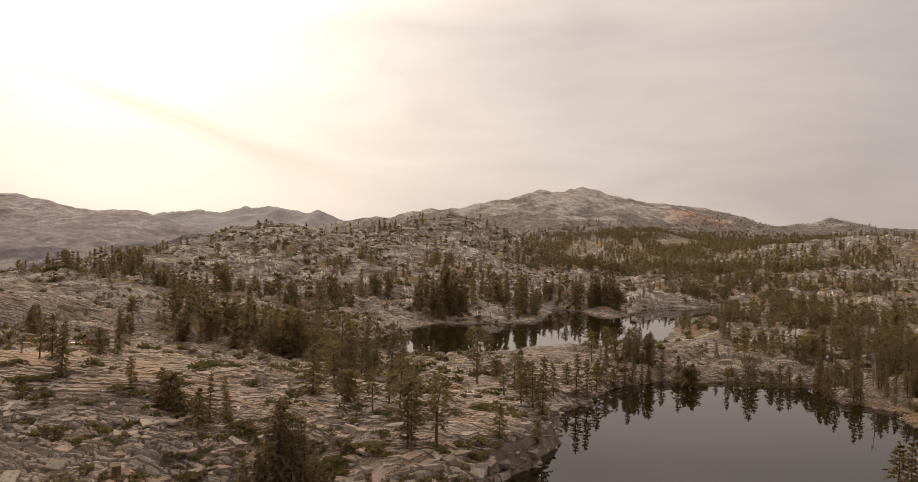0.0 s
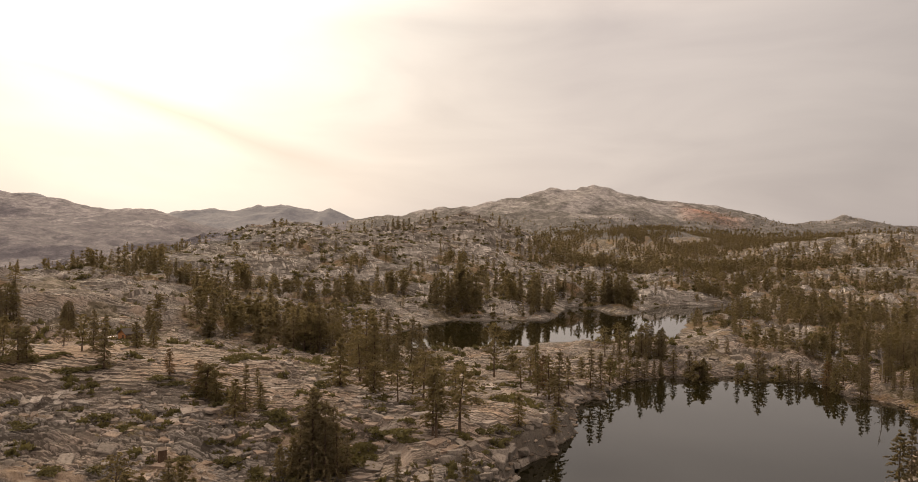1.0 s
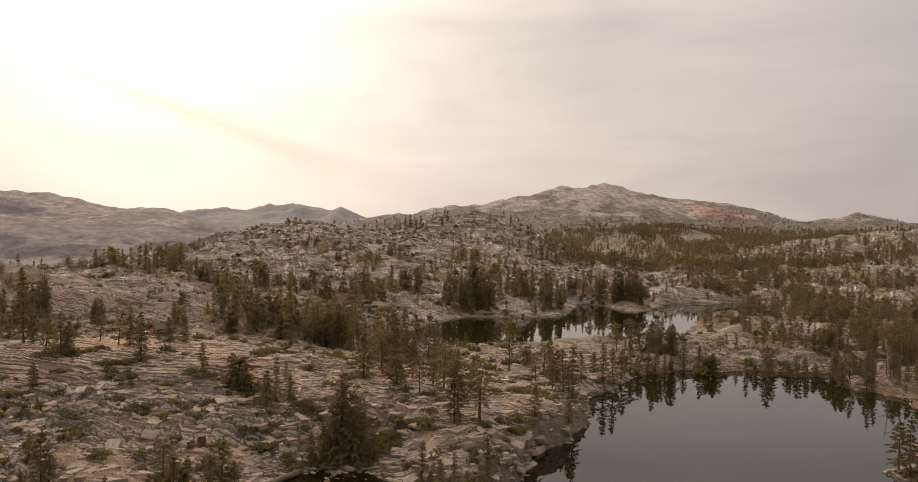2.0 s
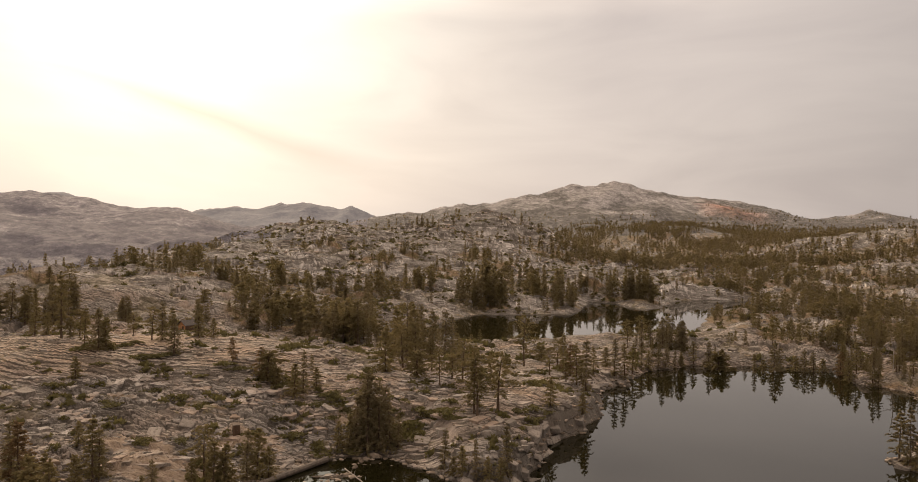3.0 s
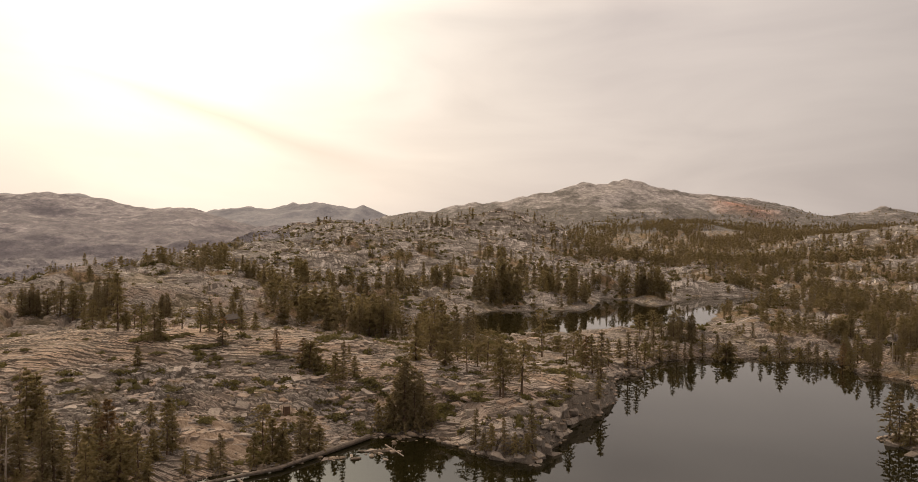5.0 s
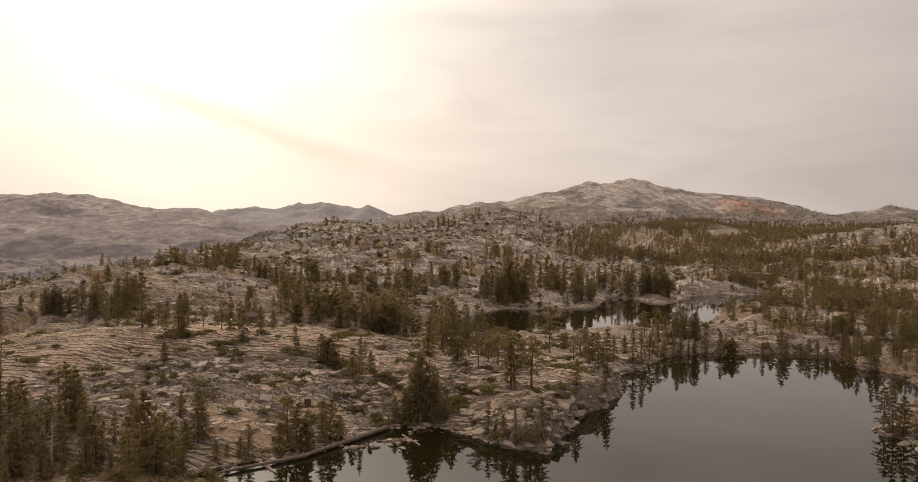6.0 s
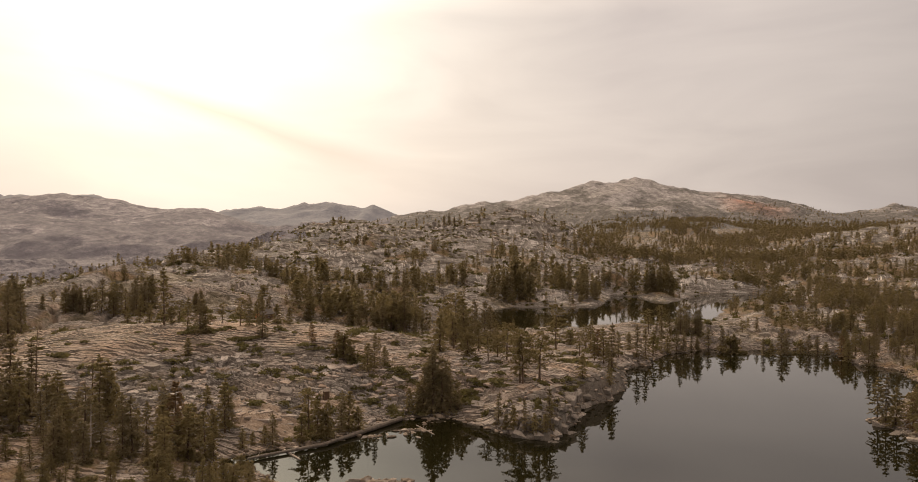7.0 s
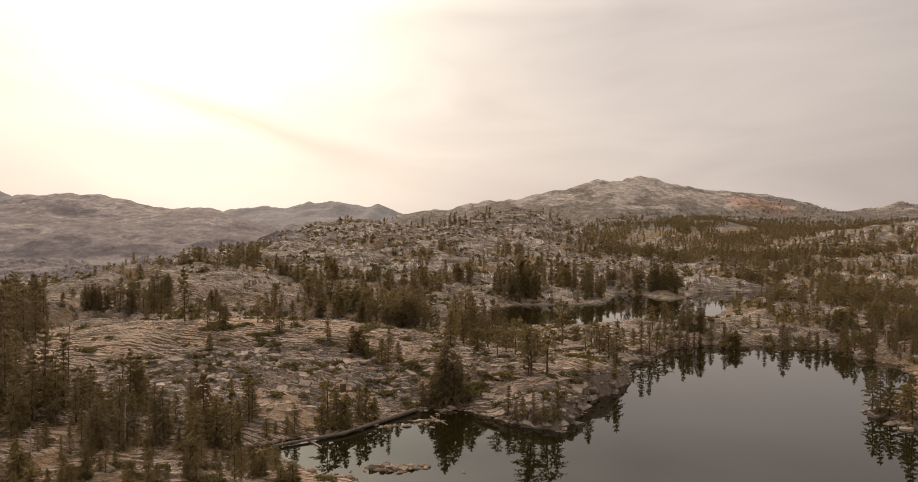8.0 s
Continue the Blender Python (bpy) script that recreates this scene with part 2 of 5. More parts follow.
    amount = node(t, "ShaderNodeAttribute", attribute="scrub").outputs["Fac"]
    scrub = maths(t, "ADD", amount, maths(t, "MULTIPLY", maths(t, "SUBTRACT", noise_of(t, stretched(t, place, (0.8, 0.8, 1.6)), 0.06, 5.0, 0.62, 0.3), 0.5), 1.7))
    scrub = ramp(t, scrub, (0.48, (0, 0, 0)), (0.56, (0.92, 0.92, 0.92)))
    both = mixed(t, scrub, both, heath)
    tufts = maths(t, "ADD", noise_of(t, stretched(t, place, (1, 0.5, 1.6)), 0.16, 5.0, 0.68), maths(t, "MULTIPLY", maths(t, "SUBTRACT", amount, 0.78), 0.30))
    both = mixed(t, ramp(t, tufts, (0.50, (0, 0, 0)), (0.56, (0.85, 0.85, 0.85))), both, (0.062, 0.050, 0.030))
    gravel = ramp(t, noise_of(t, flat, 0.5, 7.0, 0.75), (0.35, (0.22, 0.155, 0.103)), (0.5, (0.315, 0.232, 0.163)), (0.65, (0.41, 0.315, 0.232)))
    strewn = maths(t, "ADD", node(t, "ShaderNodeAttribute", attribute="gravel").outputs["Fac"], maths(t, "MULTIPLY", maths(t, "SUBTRACT", noise_of(t, flat, 0.13, 6.0, 0.7), 0.5), 1.4))
    both = mixed(t, ramp(t, strewn, (0.45, (0, 0, 0)), (0.62, (0.65, 0.65, 0.65))), both, gravel)
    wet = ramp(t, node(t, "ShaderNodeMapRange", node(t, "ShaderNodeSeparateXYZ", place).outputs[2], 0.0, 0.5, 0.0, 1.0).outputs[0],
               (0.25, (1, 1, 1)), (0.8, (0, 0, 0)))
    return mixed(t, maths(t, "MULTIPLY", wet, 0.65), both, (0.06, 0.048, 0.035))


def ground_relief(t, place):
    flat = stretched(t, place, (1, 1, 0.4))
    fine = maths(t, "MULTIPLY", noise_of(t, flat, 0.9, 7.0, 0.7), 0.8)
    return maths(t, "ADD", fine, maths(t, "MULTIPLY", all_joints(t, place), -0.35))


GRANITE = material("granite_ground", ground_colour, 0.92, ground_relief, specular=0.2)


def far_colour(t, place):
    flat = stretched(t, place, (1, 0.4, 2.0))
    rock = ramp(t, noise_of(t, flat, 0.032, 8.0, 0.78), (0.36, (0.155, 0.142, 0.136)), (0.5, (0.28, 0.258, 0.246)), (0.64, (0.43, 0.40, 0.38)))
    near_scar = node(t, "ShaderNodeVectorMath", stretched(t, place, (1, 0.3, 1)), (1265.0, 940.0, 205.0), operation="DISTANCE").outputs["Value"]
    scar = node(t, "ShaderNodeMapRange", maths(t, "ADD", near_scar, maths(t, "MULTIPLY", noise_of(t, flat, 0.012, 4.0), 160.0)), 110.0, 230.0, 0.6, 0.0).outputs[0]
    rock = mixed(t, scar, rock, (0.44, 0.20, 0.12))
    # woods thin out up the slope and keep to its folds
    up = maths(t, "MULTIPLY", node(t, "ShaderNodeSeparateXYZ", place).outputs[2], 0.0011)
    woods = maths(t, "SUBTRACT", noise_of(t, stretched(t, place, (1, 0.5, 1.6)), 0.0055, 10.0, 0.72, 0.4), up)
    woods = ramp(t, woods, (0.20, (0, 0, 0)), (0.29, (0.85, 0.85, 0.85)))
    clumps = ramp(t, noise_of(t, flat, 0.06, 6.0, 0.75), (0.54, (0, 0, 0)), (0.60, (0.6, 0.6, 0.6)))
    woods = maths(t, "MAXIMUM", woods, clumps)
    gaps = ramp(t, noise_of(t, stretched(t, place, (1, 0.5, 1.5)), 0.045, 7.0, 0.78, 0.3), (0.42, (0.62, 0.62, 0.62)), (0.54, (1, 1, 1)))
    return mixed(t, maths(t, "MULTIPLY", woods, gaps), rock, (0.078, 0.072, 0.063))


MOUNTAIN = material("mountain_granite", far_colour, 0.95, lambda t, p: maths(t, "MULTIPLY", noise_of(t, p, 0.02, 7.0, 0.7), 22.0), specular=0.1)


# Air haze is put into these ridges' colours: greyed, lilac and low in contrast.
def hazed_ridge_colour(dark, middle, light):
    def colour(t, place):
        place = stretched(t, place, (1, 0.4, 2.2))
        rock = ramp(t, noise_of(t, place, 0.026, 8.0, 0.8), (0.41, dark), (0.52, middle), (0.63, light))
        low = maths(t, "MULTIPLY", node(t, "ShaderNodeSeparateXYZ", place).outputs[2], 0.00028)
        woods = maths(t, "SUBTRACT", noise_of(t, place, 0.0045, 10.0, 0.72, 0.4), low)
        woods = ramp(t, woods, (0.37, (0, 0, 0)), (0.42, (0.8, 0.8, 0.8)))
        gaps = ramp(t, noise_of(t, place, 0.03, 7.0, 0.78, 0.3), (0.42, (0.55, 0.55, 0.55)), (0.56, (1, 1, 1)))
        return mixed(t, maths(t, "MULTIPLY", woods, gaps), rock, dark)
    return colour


HAZE_RIDGES = material("haze_grey_far_ridges", hazed_ridge_colour((0.118, 0.110, 0.121), (0.215, 0.199, 0.208), (0.34, 0.315, 0.315)),
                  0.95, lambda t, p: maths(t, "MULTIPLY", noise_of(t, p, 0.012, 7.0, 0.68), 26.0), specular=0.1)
# the farthest range has more haze in its colour: bluer and flatter
HAZE_BLUE_RIDGES = material("haze_blue_far_ridges", hazed_ridge_colour((0.150, 0.152, 0.170), (0.180, 0.180, 0.194), (0.215, 0.211, 0.220)),
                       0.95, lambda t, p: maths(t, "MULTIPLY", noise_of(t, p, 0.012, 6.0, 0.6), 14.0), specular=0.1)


def needle_colour(dark, light):
    def colour(t, place):
        each = node(t, "ShaderNodeObjectInfo").outputs["Random"]
        isle = node(t, "ShaderNodeNewGeometry").outputs["Random Per Island"]
        wide = noise_of(t, place, 0.10, 2.0)
        mix = maths(t, "ADD", maths(t, "MULTIPLY", each, 0.35), maths(t, "ADD", maths(t, "MULTIPLY", isle, 0.45), maths(t, "MULTIPLY", wide, 0.35)))
        return ramp(t, mix, (0.2, dark), (0.85, light))
    return colour


def foliage(name, dark, light):
    """Needles or leaves: a matt face that lets a third of the light through."""
    made = material(name, needle_colour(dark, light), 0.75)
    t = made.node_tree
    shader = t.nodes["Principled BSDF"]
    thin = t.nodes.new("ShaderNodeBsdfTranslucent")
    t.links.new(shader.inputs["Base Color"].links[0].from_socket, thin.inputs[0])
    both = node(t, "ShaderNodeMixShader", 0.50, shader.outputs[0], thin.outputs[0])
    t.links.new(both.outputs[0], t.nodes["Material Output"].inputs[0])
    return made


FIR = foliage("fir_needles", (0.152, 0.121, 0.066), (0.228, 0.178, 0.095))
PINE = foliage("pine_needles", (0.152, 0.120, 0.055), (0.233, 0.182, 0.085))
SHRUB = foliage("shrub_leaves", (0.068, 0.059, 0.024), (0.146, 0.124, 0.048))
BARK = material("bark", lambda t, p: ramp(t, noise_of(t, stretched(t, p, (1, 1, 0.25)), 6.0, 5.0, 0.7), (0.3, (0.05, 0.035, 0.024)), (0.7, (0.15, 0.10, 0.065))), 0.95,
                lambda t, p: maths(t, "MULTIPLY", noise_of(t, stretched(t, p, (1, 1, 0.2)), 9.0), 0.05))
RUSTY = foliage("dying_needles", (0.135, 0.088, 0.045), (0.23, 0.148, 0.074))
DEAD = material("weathered_wood", lambda t, p: ramp(t, noise_of(t, stretched(t, p, (1, 1, 0.3)), 4.0, 5.0, 0.7), (0.3, (0.17, 0.14, 0.11)), (0.7, (0.36, 0.31, 0.26))), 0.9)


def build_water():
    made = bpy.data.materials.new("lake_water")
    made.use_nodes = True
    t = made.node_tree
    shader = t.nodes["Principled BSDF"]
    place = node(t, "ShaderNodeNewGeometry").outputs["Position"]
    shader.inputs["Base Color"].default_value = (0.0075, 0.0068, 0.0022, 1)
    shader.inputs["Roughness"].default_value, shader.inputs["IOR"].default_value = 0.02, 1.38
    raised = node(t, "ShaderNodeBump", 0.35, 1.0)
    t.links.new(maths(t, "MULTIPLY", noise_of(t, stretched(t, place, (1, 0.6, 1)), 0.55, 3.0), 0.02), raised.inputs["Height"])
    t.links.new(raised.outputs[0], shader.inputs["Normal"])
    return made


WATER = build_water()

# ---------------------------------------------------------------- land form
RNG = np.random.RandomState(7)
GRAD = RNG.uniform(0, 2 * math.pi, (256, 256))
GX, GY = np.cos(GRAD), np.sin(GRAD)


def grain(x, y, size, seed=0):
    """Gradient noise of about -1 to 1, with features of that size in metres."""
    x, y = np.asarray(x) / size + seed * 17.31, np.asarray(y) / size - seed * 9.73
    ix, iy = np.floor(x).astype(int), np.floor(y).astype(int)
    fx, fy = x - ix, y - iy
    u, v = fx * fx * fx * (fx * (fx * 6 - 15) + 10), fy * fy * fy * (fy * (fy * 6 - 15) + 10)

    def corner(a, b):
        i, j = (ix + a) & 255, (iy + b) & 255
        return GX[i, j] * (fx - a) + GY[i, j] * (fy - b)

    low = corner(0, 0) * (1 - u) + corner(1, 0) * u
    high = corner(0, 1) * (1 - u) + corner(1, 1) * u
    return (low * (1 - v) + high * v) * 1.5


def fractal(x, y, size, octaves=4, seed=0, rough=0.5):
    total, gain = 0, 1.0
    for k in range(octaves):
        total = total + gain * grain(x, y, size / 2 ** k, seed + k)
        gain *= rough
    return total


def ease(a, b, v):
    s = np.clip((v - a) / (b - a), 0, 1)
    return s * s * (3 - 2 * s)


NEAR_LAKE = [(-64, 84), (-57, 93), (-52, 95), (-46, 98), (-40, 107), (-35, 119), (-29, 120), (-18, 119), (-12, 113),
             (-8, 108), (-1, 102), (4, 100), (8, 106), (12, 119), (16, 131), (24, 141), (30, 155), (34, 169), (39, 188),
             (44, 197), (48, 196), (55, 210), (61, 219), (72, 227), (83, 235), (90, 233), (98, 232), (109, 235),
             (128, 231), (137, 231), (124, 205), (135, 193), (128, 166), (97, 133), (85, 122), (85, 114), (87, 104), (120, 88),
             (125, 0), (60, -150), (10, -110), (-6, -20), (-22, 45), (-39, 66), (-53, 77)]
FAR_LAKE = [(-44, 322), (-21, 335), (-7, 374), (9, 401), (29, 399), (57, 409), (75, 422), (95, 504), (112, 494),
            (122, 448), (138, 459), (164, 515), (196, 536), (234, 533), (214, 475), (165, 438), (138, 376), (116, 329),
            (86, 327), (77, 313), (48, 312), (40, 299), (9, 285), (-8, 290), (-30, 305)]
POND = [(172, 332), (184, 322), (186, 300), (176, 268), (156, 262), (150, 272), (160, 300)]
ISLETS = [(-32, 74, 6.5, 1.9), (-28.5, 109, 3.0, 0.9)]
# centre x, y, half widths x, y, turn in degrees, height
HILLS = [(-105, 165, 46, 34, 0, 13.0), (-45, 172, 30, 24, 0, 6.2), (0, 138, 24, 22, 0, 6.3),
         (-80, 118, 40, 30, 0, 0.1), (130, 262, 50, 24, 0, 2.4), (45, 190, 16, 22, 0, 1.8),
         (-190, 320, 65, 60, 0, 20.0), (-235, 460, 90, 70, 0, 9.8), (-30, 840, 170, 180, 0, 23.8),
         (-140, 620, 110, 110, 20, 30.8), (-260, 760, 120, 110, 0, 8.3), (30, 690, 90, 90, 0, 8.5),
         (-200, 880, 110, 90, 0, 42.7), (40, 900, 70, 70, 0, 52.6), (700, 980, 180, 200, 0, 54.3),
         (459, 1500, 180, 160, 0, 31.0), (-150, 150, 40, 36, 0, 1.8), (-100, 500, 60, 50, 0, 4.1),
         (160, 640, 70, 50, 0, -1.3), (-45, 140, 30, 26, 0, -2.6)]
BASE = 3.0


def shore_distance(x, y, outline):
    """Distance from the shoreline, negative on the water."""
    best, inside = np.full(x.shape, 1e9), np.zeros(x.shape, bool)
    for (ax, ay), (bx, by) in zip(outline, outline[1:] + outline[:1]):
        dx, dy = bx - ax, by - ay
        s = np.clip(((x - ax) * dx + (y - ay) * dy) / (dx * dx + dy * dy), 0, 1)
        best = np.minimum(best, np.hypot(x - ax - s * dx, y - ay - s * dy))
        if ay != by:
            inside ^= ((ay > y) != (by > y)) & (x < dx * (y - ay) / dy + ax)
    return np.where(inside, -best, best)


def shores(x, y):
    wx = x + 2.2 * grain(x, y, 13, 31) + 0.9 * grain(x, y, 4, 33)
    wy = y + 2.2 * grain(x, y, 13, 32) + 0.9 * grain(x, y, 4, 34)
    d = np.minimum(np.minimum(shore_distance(wx, wy, NEAR_LAKE), shore_distance(wx, wy, FAR_LAKE)), shore_distance(wx, wy, POND))
    for cx, cy, rx, ry in ISLETS:
        d = np.maximum(d, (1 - np.hypot((wx - cx) / rx, (wy - cy) / ry)) * min(rx, ry))
    return d


RANGE_FAR = [(-1707, 203), (-1551, 231), (-1394, 251), (-1277, 232), (-1122, 263), (-908, 279), (-811, 252), (-734, 237),
             (-656, 260), (-540, 211), (-300, 120), (400, 150), (2000, 150)]
RANGE_LEFT = [(-3600, 270), (-2700, 290), (-2368, 273), (-2251, 233), (-2046, 240), (-1857, 249), (-1697, 215), (-1522, 178),
              (-1407, 190), (-1305, 181), (-1204, 150), (-950, 60), (-600, 0)]
RANGE_PEAK = [(-900, 30), (-560, 130), (-406, 170), (-251, 206), (-174, 207), (-66, 229), (88, 229), (242, 254), (380, 291),
              (548, 325), (731, 350), (837, 366), (1005, 332), (1156, 308), (1308, 287), (1459, 276), (1640, 239),
              (1835, 194), (2059, 213), (2164, 223), (2300, 200), (3200, 180)]


def range_height(x, y, crest, far, front, back, power, seed):
    xs, zs = zip(*crest)
    top = np.interp(x, xs, zs) + 5 * fractal(x, y, 90, 3, seed)
    off = y - far - 0.12 * front * grain(x, x * 0, 700, seed + 3)
    fall = np.clip(1 - np.where(off < 0, -off / front, off / back), 0, 1)
    ribs = 1 - 0.33 * (1 - fall) * np.abs(fractal(x, y * 0.6, 420, 4, seed + 5)) * 2.0
    return top * fall ** power * ribs


def smooth_land(x, y):
    """The broad form of the land, with no lakes and no fine relief."""
    z = BASE + 0 * x
    for cx, cy, rx, ry, turn, height in HILLS:
        c, s = math.cos(radians(turn)), math.sin(radians(turn))
        u, v = (x - cx) * c + (y - cy) * s, (y - cy) * c - (x - cx) * s
        z = z + height * np.exp(-0.5 * ((u / rx) ** 2 + (v / ry) ** 2))
    side = ease(-250, 150, x - 0.12 * y)
    z = z + side * 0.000034 * np.clip(y - 350, 0, 1700) ** 2
    z = z + (1 - side) * ease(700, 1300, y) * (46 * np.abs(fractal(x, y, 520, 4, 99)) - 34 + 46 * np.exp(-((x + 830) / 260) ** 2 - ((y - 1350) / 150) ** 2) + 40 * np.exp(-((x + 470) / 210) ** 2 - ((y - 1500) / 150) ** 2))
    far = range_height(x, y, RANGE_FAR, 4450, 1500, 600, 1.3, 50)
    far = np.maximum(far, range_height(x, y, RANGE_LEFT, 3300, 1900, 900, 1.25, 60))
    far = np.maximum(far, range_height(x, y, RANGE_PEAK, 3600, 1900, 1200, 1.35, 70))
    return np.maximum(z, far)


def blocks(x, y, long, short, turn, seed):
    """A sheet broken into blocks: how near the joint (0 at it), and three random numbers for each block, with the offsets from its middle."""
    c, q = math.cos(radians(turn)), math.sin(radians(turn))
    x, y = x + 0.35 * long * grain(x, y, long * 2.2, seed + 1), y + 0.35 * short * grain(x, y, long * 2.2, seed + 2)
    u, v = (x * c + y * q) / long, (y * c - x * q) / short
    iu, iv = np.floor(u).astype(int), np.floor(v).astype(int)
    first, second = np.full(x.shape, 9.0), np.full(x.shape, 9.0)
    pick, ou, ov = np.zeros(x.shape, int), np.zeros(x.shape), np.zeros(x.shape)
    for a in (-1, 0, 1):
        for b in (-1, 0, 1):
            i, j = (iu + a + 37 * seed) & 255, (iv + b + 11 * seed) & 255
            key = i * 256 + j
            du, dv = u - (iu + a + 0.5 + 0.42 * GX[i, j]), v - (iv + b + 0.5 + 0.42 * GY[i, j])
            d = np.abs(du) * 0.75 + np.abs(dv) * 0.75 + 0.25 * np.hypot(du, dv)
            near = d < first
            second = np.where(near, first, np.minimum(second, d))
            pick, ou, ov = np.where(near, key, pick), np.where(near, du, ou), np.where(near, dv, ov)
            first = np.where(near, d, first)
    g = GRAD.ravel()
    return second - first, g[pick] / 6.2832, g[(pick * 7 + 3) & 65535] / 3.1416 - 1, g[(pick * 13 + 5) & 65535] / 3.1416 - 1, ou, ov


def rubble(x, y):
    """Where the granite is shattered into blocks (1) and where it lies in whole sheets (0)."""
    heap = np.exp(-((x + 75) / 42) ** 2 - ((y - 121) / 20) ** 2) + 0.8 * np.exp(-((x + 1) / 14) ** 2 - ((y - 109) / 9) ** 2)
    heap = heap + 0.7 * np.exp(-((x - 118) / 30) ** 2 - ((y - 256) / 16) ** 2)
    whole = np.exp(-((x + 122) / 42) ** 2 - ((y - 154) / 26) ** 2) + 0.25 * np.exp(-((x - 12) / 18) ** 2 - ((y - 138) / 14) ** 2)
    return np.clip(0.5 + heap - whole + 0.5 * fractal(x, y, 24, 2, 26), 0, 1)


def ledges(x, y, z, step, seed, lean):
    """Treads that end in short steep risers, and where those risers are: sheets that dip steeply and strike across the valley."""
    u = ((0.30 if step < 1 else 0.5) * z + (0.30 if step < 1 else 0.14) * y + 1.5 * step * fractal(x, y, 30 + 9 * step, 2, seed) + 0.30 * step * fractal(x, y, 8.0, 3, seed + 5) + lean * x) / step
    k = np.floor(u)
    r = u - k
    return step * (k + np.where(r < 0.88, 0.12 * r / 0.88, 0.12 + 0.88 * ease(0.88, 1, r)) - u), ease(0.85, 0.90, r), u


def whalebacks(x, y):
    """Rounded bosses of rock, 0 in the troughs between them."""
    return np.abs(fractal(x + 9 * grain(x, y, 40, 184), y, 62, 3, 180))


def knolls(away):
    return ease(235, 340, away) * (1 - ease(1200, 1700, away))


def land_and_joints(x, y):
    """Height of the ground, how far a place lies in a joint or under a ledge, and the count of sheets below it."""
    x, y = np.asarray(x, float), np.asarray(y, float)
    away = np.hypot(x + 10, y + 30)
    z = smooth_land(x, y)
    mid = ease(300, 700, away)
    z = z + (0.9 - 0.2 * mid) * fractal(x, y, 38, 3, 3) + mid * 4 * fractal(x, y, 120, 4, 8) + ease(1200, 2200, away) * 16 * fractal(x, y, 330, 5, 12)
    z = z + ease(-0.10, -0.25, x / (np.abs(y) + 1)) * ease(700, 1300, away) * (1 - ease(2600, 3200, away)) * 24 * (np.abs(fractal(x, y, 260, 5, 14)) - 0.3)
    whale = whalebacks(x, y)
    z = z + 6.5 * knolls(away) * (whale - 0.3) + 2.6 * np.exp(-((x + 90) / 15) ** 2 - ((y - 199) / 9) ** 2)
    # sheets of granite that break off in low ledges, and heaps of blocks
    close = 1 - ease(1300, 1900, away)
    broken = rubble(x, y)
    low, edge_low, _ = ledges(x, y, z, 1.9, 20, 0.05)
    high, edge_high, sheet = ledges(x, y, z, 0.72, 22, 0.03)
    z = z + close * ((0.22 + 0.55 * mid) * low + (0.95 - 0.3 * broken) * ease(-0.45, 0.25, fractal(x, y, 30, 2, 46)) * 0.62 * high * (1 - mid))
    # ledge risers darken too: soil and lichen, with their shade put into the colour
    joint = edge_low * (0.1 + 0.5 * mid) * close * ease(-0.3, 0.2, fractal(x, y, 9, 2, 29))
    for long, short, turn, seed, tall, most in ((5.6, 2.3, 8, 1, 0.95, 1.0), (2.4, 1.1, -14, 2, 0.5, 0.85)):
        gap, tone, tilt_u, tilt_v, ou, ov = blocks(x, y, long, short, turn, seed)
        amount = (0.10 + 0.90 * broken) * (1 - ease(300, 420, away)) * most
        seam = 1 - ease(0.04, 0.20, gap)
        z = z + amount * tall * ((tone - 0.5) * (1 - seam) + 0.5 * (tilt_u * ou + tilt_v * ov) - 0.5 * seam)
        joint = np.maximum(joint, seam * (0.15 + 0.85 * broken) * most * (amount > 0.02))
    hills = ease(225, 330, away) * (1 - ease(1150, 1600, away))
    for long, short, turn, seed, tall in ((26, 17, 14, 5, 3.4), (11, 8.5, -18, 6, 2.0)):
        gap, tone, tilt_u, tilt_v, ou, ov = blocks(x, y, long, short, turn, seed)
        seam = 1 - ease(0.03, 0.22, gap)
        patchy = ease(-0.35, 0.25, fractal(x, y, 90, 2, 48 + seed))
        z = z + hills * patchy * tall * ((tone - 0.5) * (1 - seam) + 0.55 * (tilt_u * ou + tilt_v * ov) - 0.45 * seam)
        joint = np.maximum(joint, 0.75 * seam * hills * patchy)
    z = z + 0.10 * fractal(x, y, 3.0, 3, 40) * (1 - mid) + mid * (1 - ease(1300, 1800, away)) * (1.7 * np.abs(fractal(x, y, 22, 2, 44)) + 0.8 * fractal(x, y, 9, 2, 47))
    d = shores(x, y)
    ragged = d + 1.1 * fractal(x, y, 4.5, 3, 38) * ease(0.3, 2.0, d)
    cliff = ease(-9, 2, x) * (1 - ease(34, 42, x)) * (1 - ease(168, 185, y))
    low_bank = ease(-2, -14, x) * (1 - ease(140, 170, y))
    wide = (6 + 12 * low_bank + 20 * ease(262, 290, y) - 2.0 * cliff - 2.4 * cliff * ease(4, 12, x)) * (1 + 0.3 * grain(x, y, 11, 36))
    rise = (1 - cliff) * np.clip(d / wide, 0, 1) ** 0.85 + cliff * (0.60 * np.clip(ragged / (1.7 + 0.9 * grain(x, y, 5, 37)), 0, 1) + 0.40 * np.clip(ragged / 11, 0, 1) ** 0.8)
    out = 0.12 + (np.maximum(z, 0.8) - 0.12) * rise
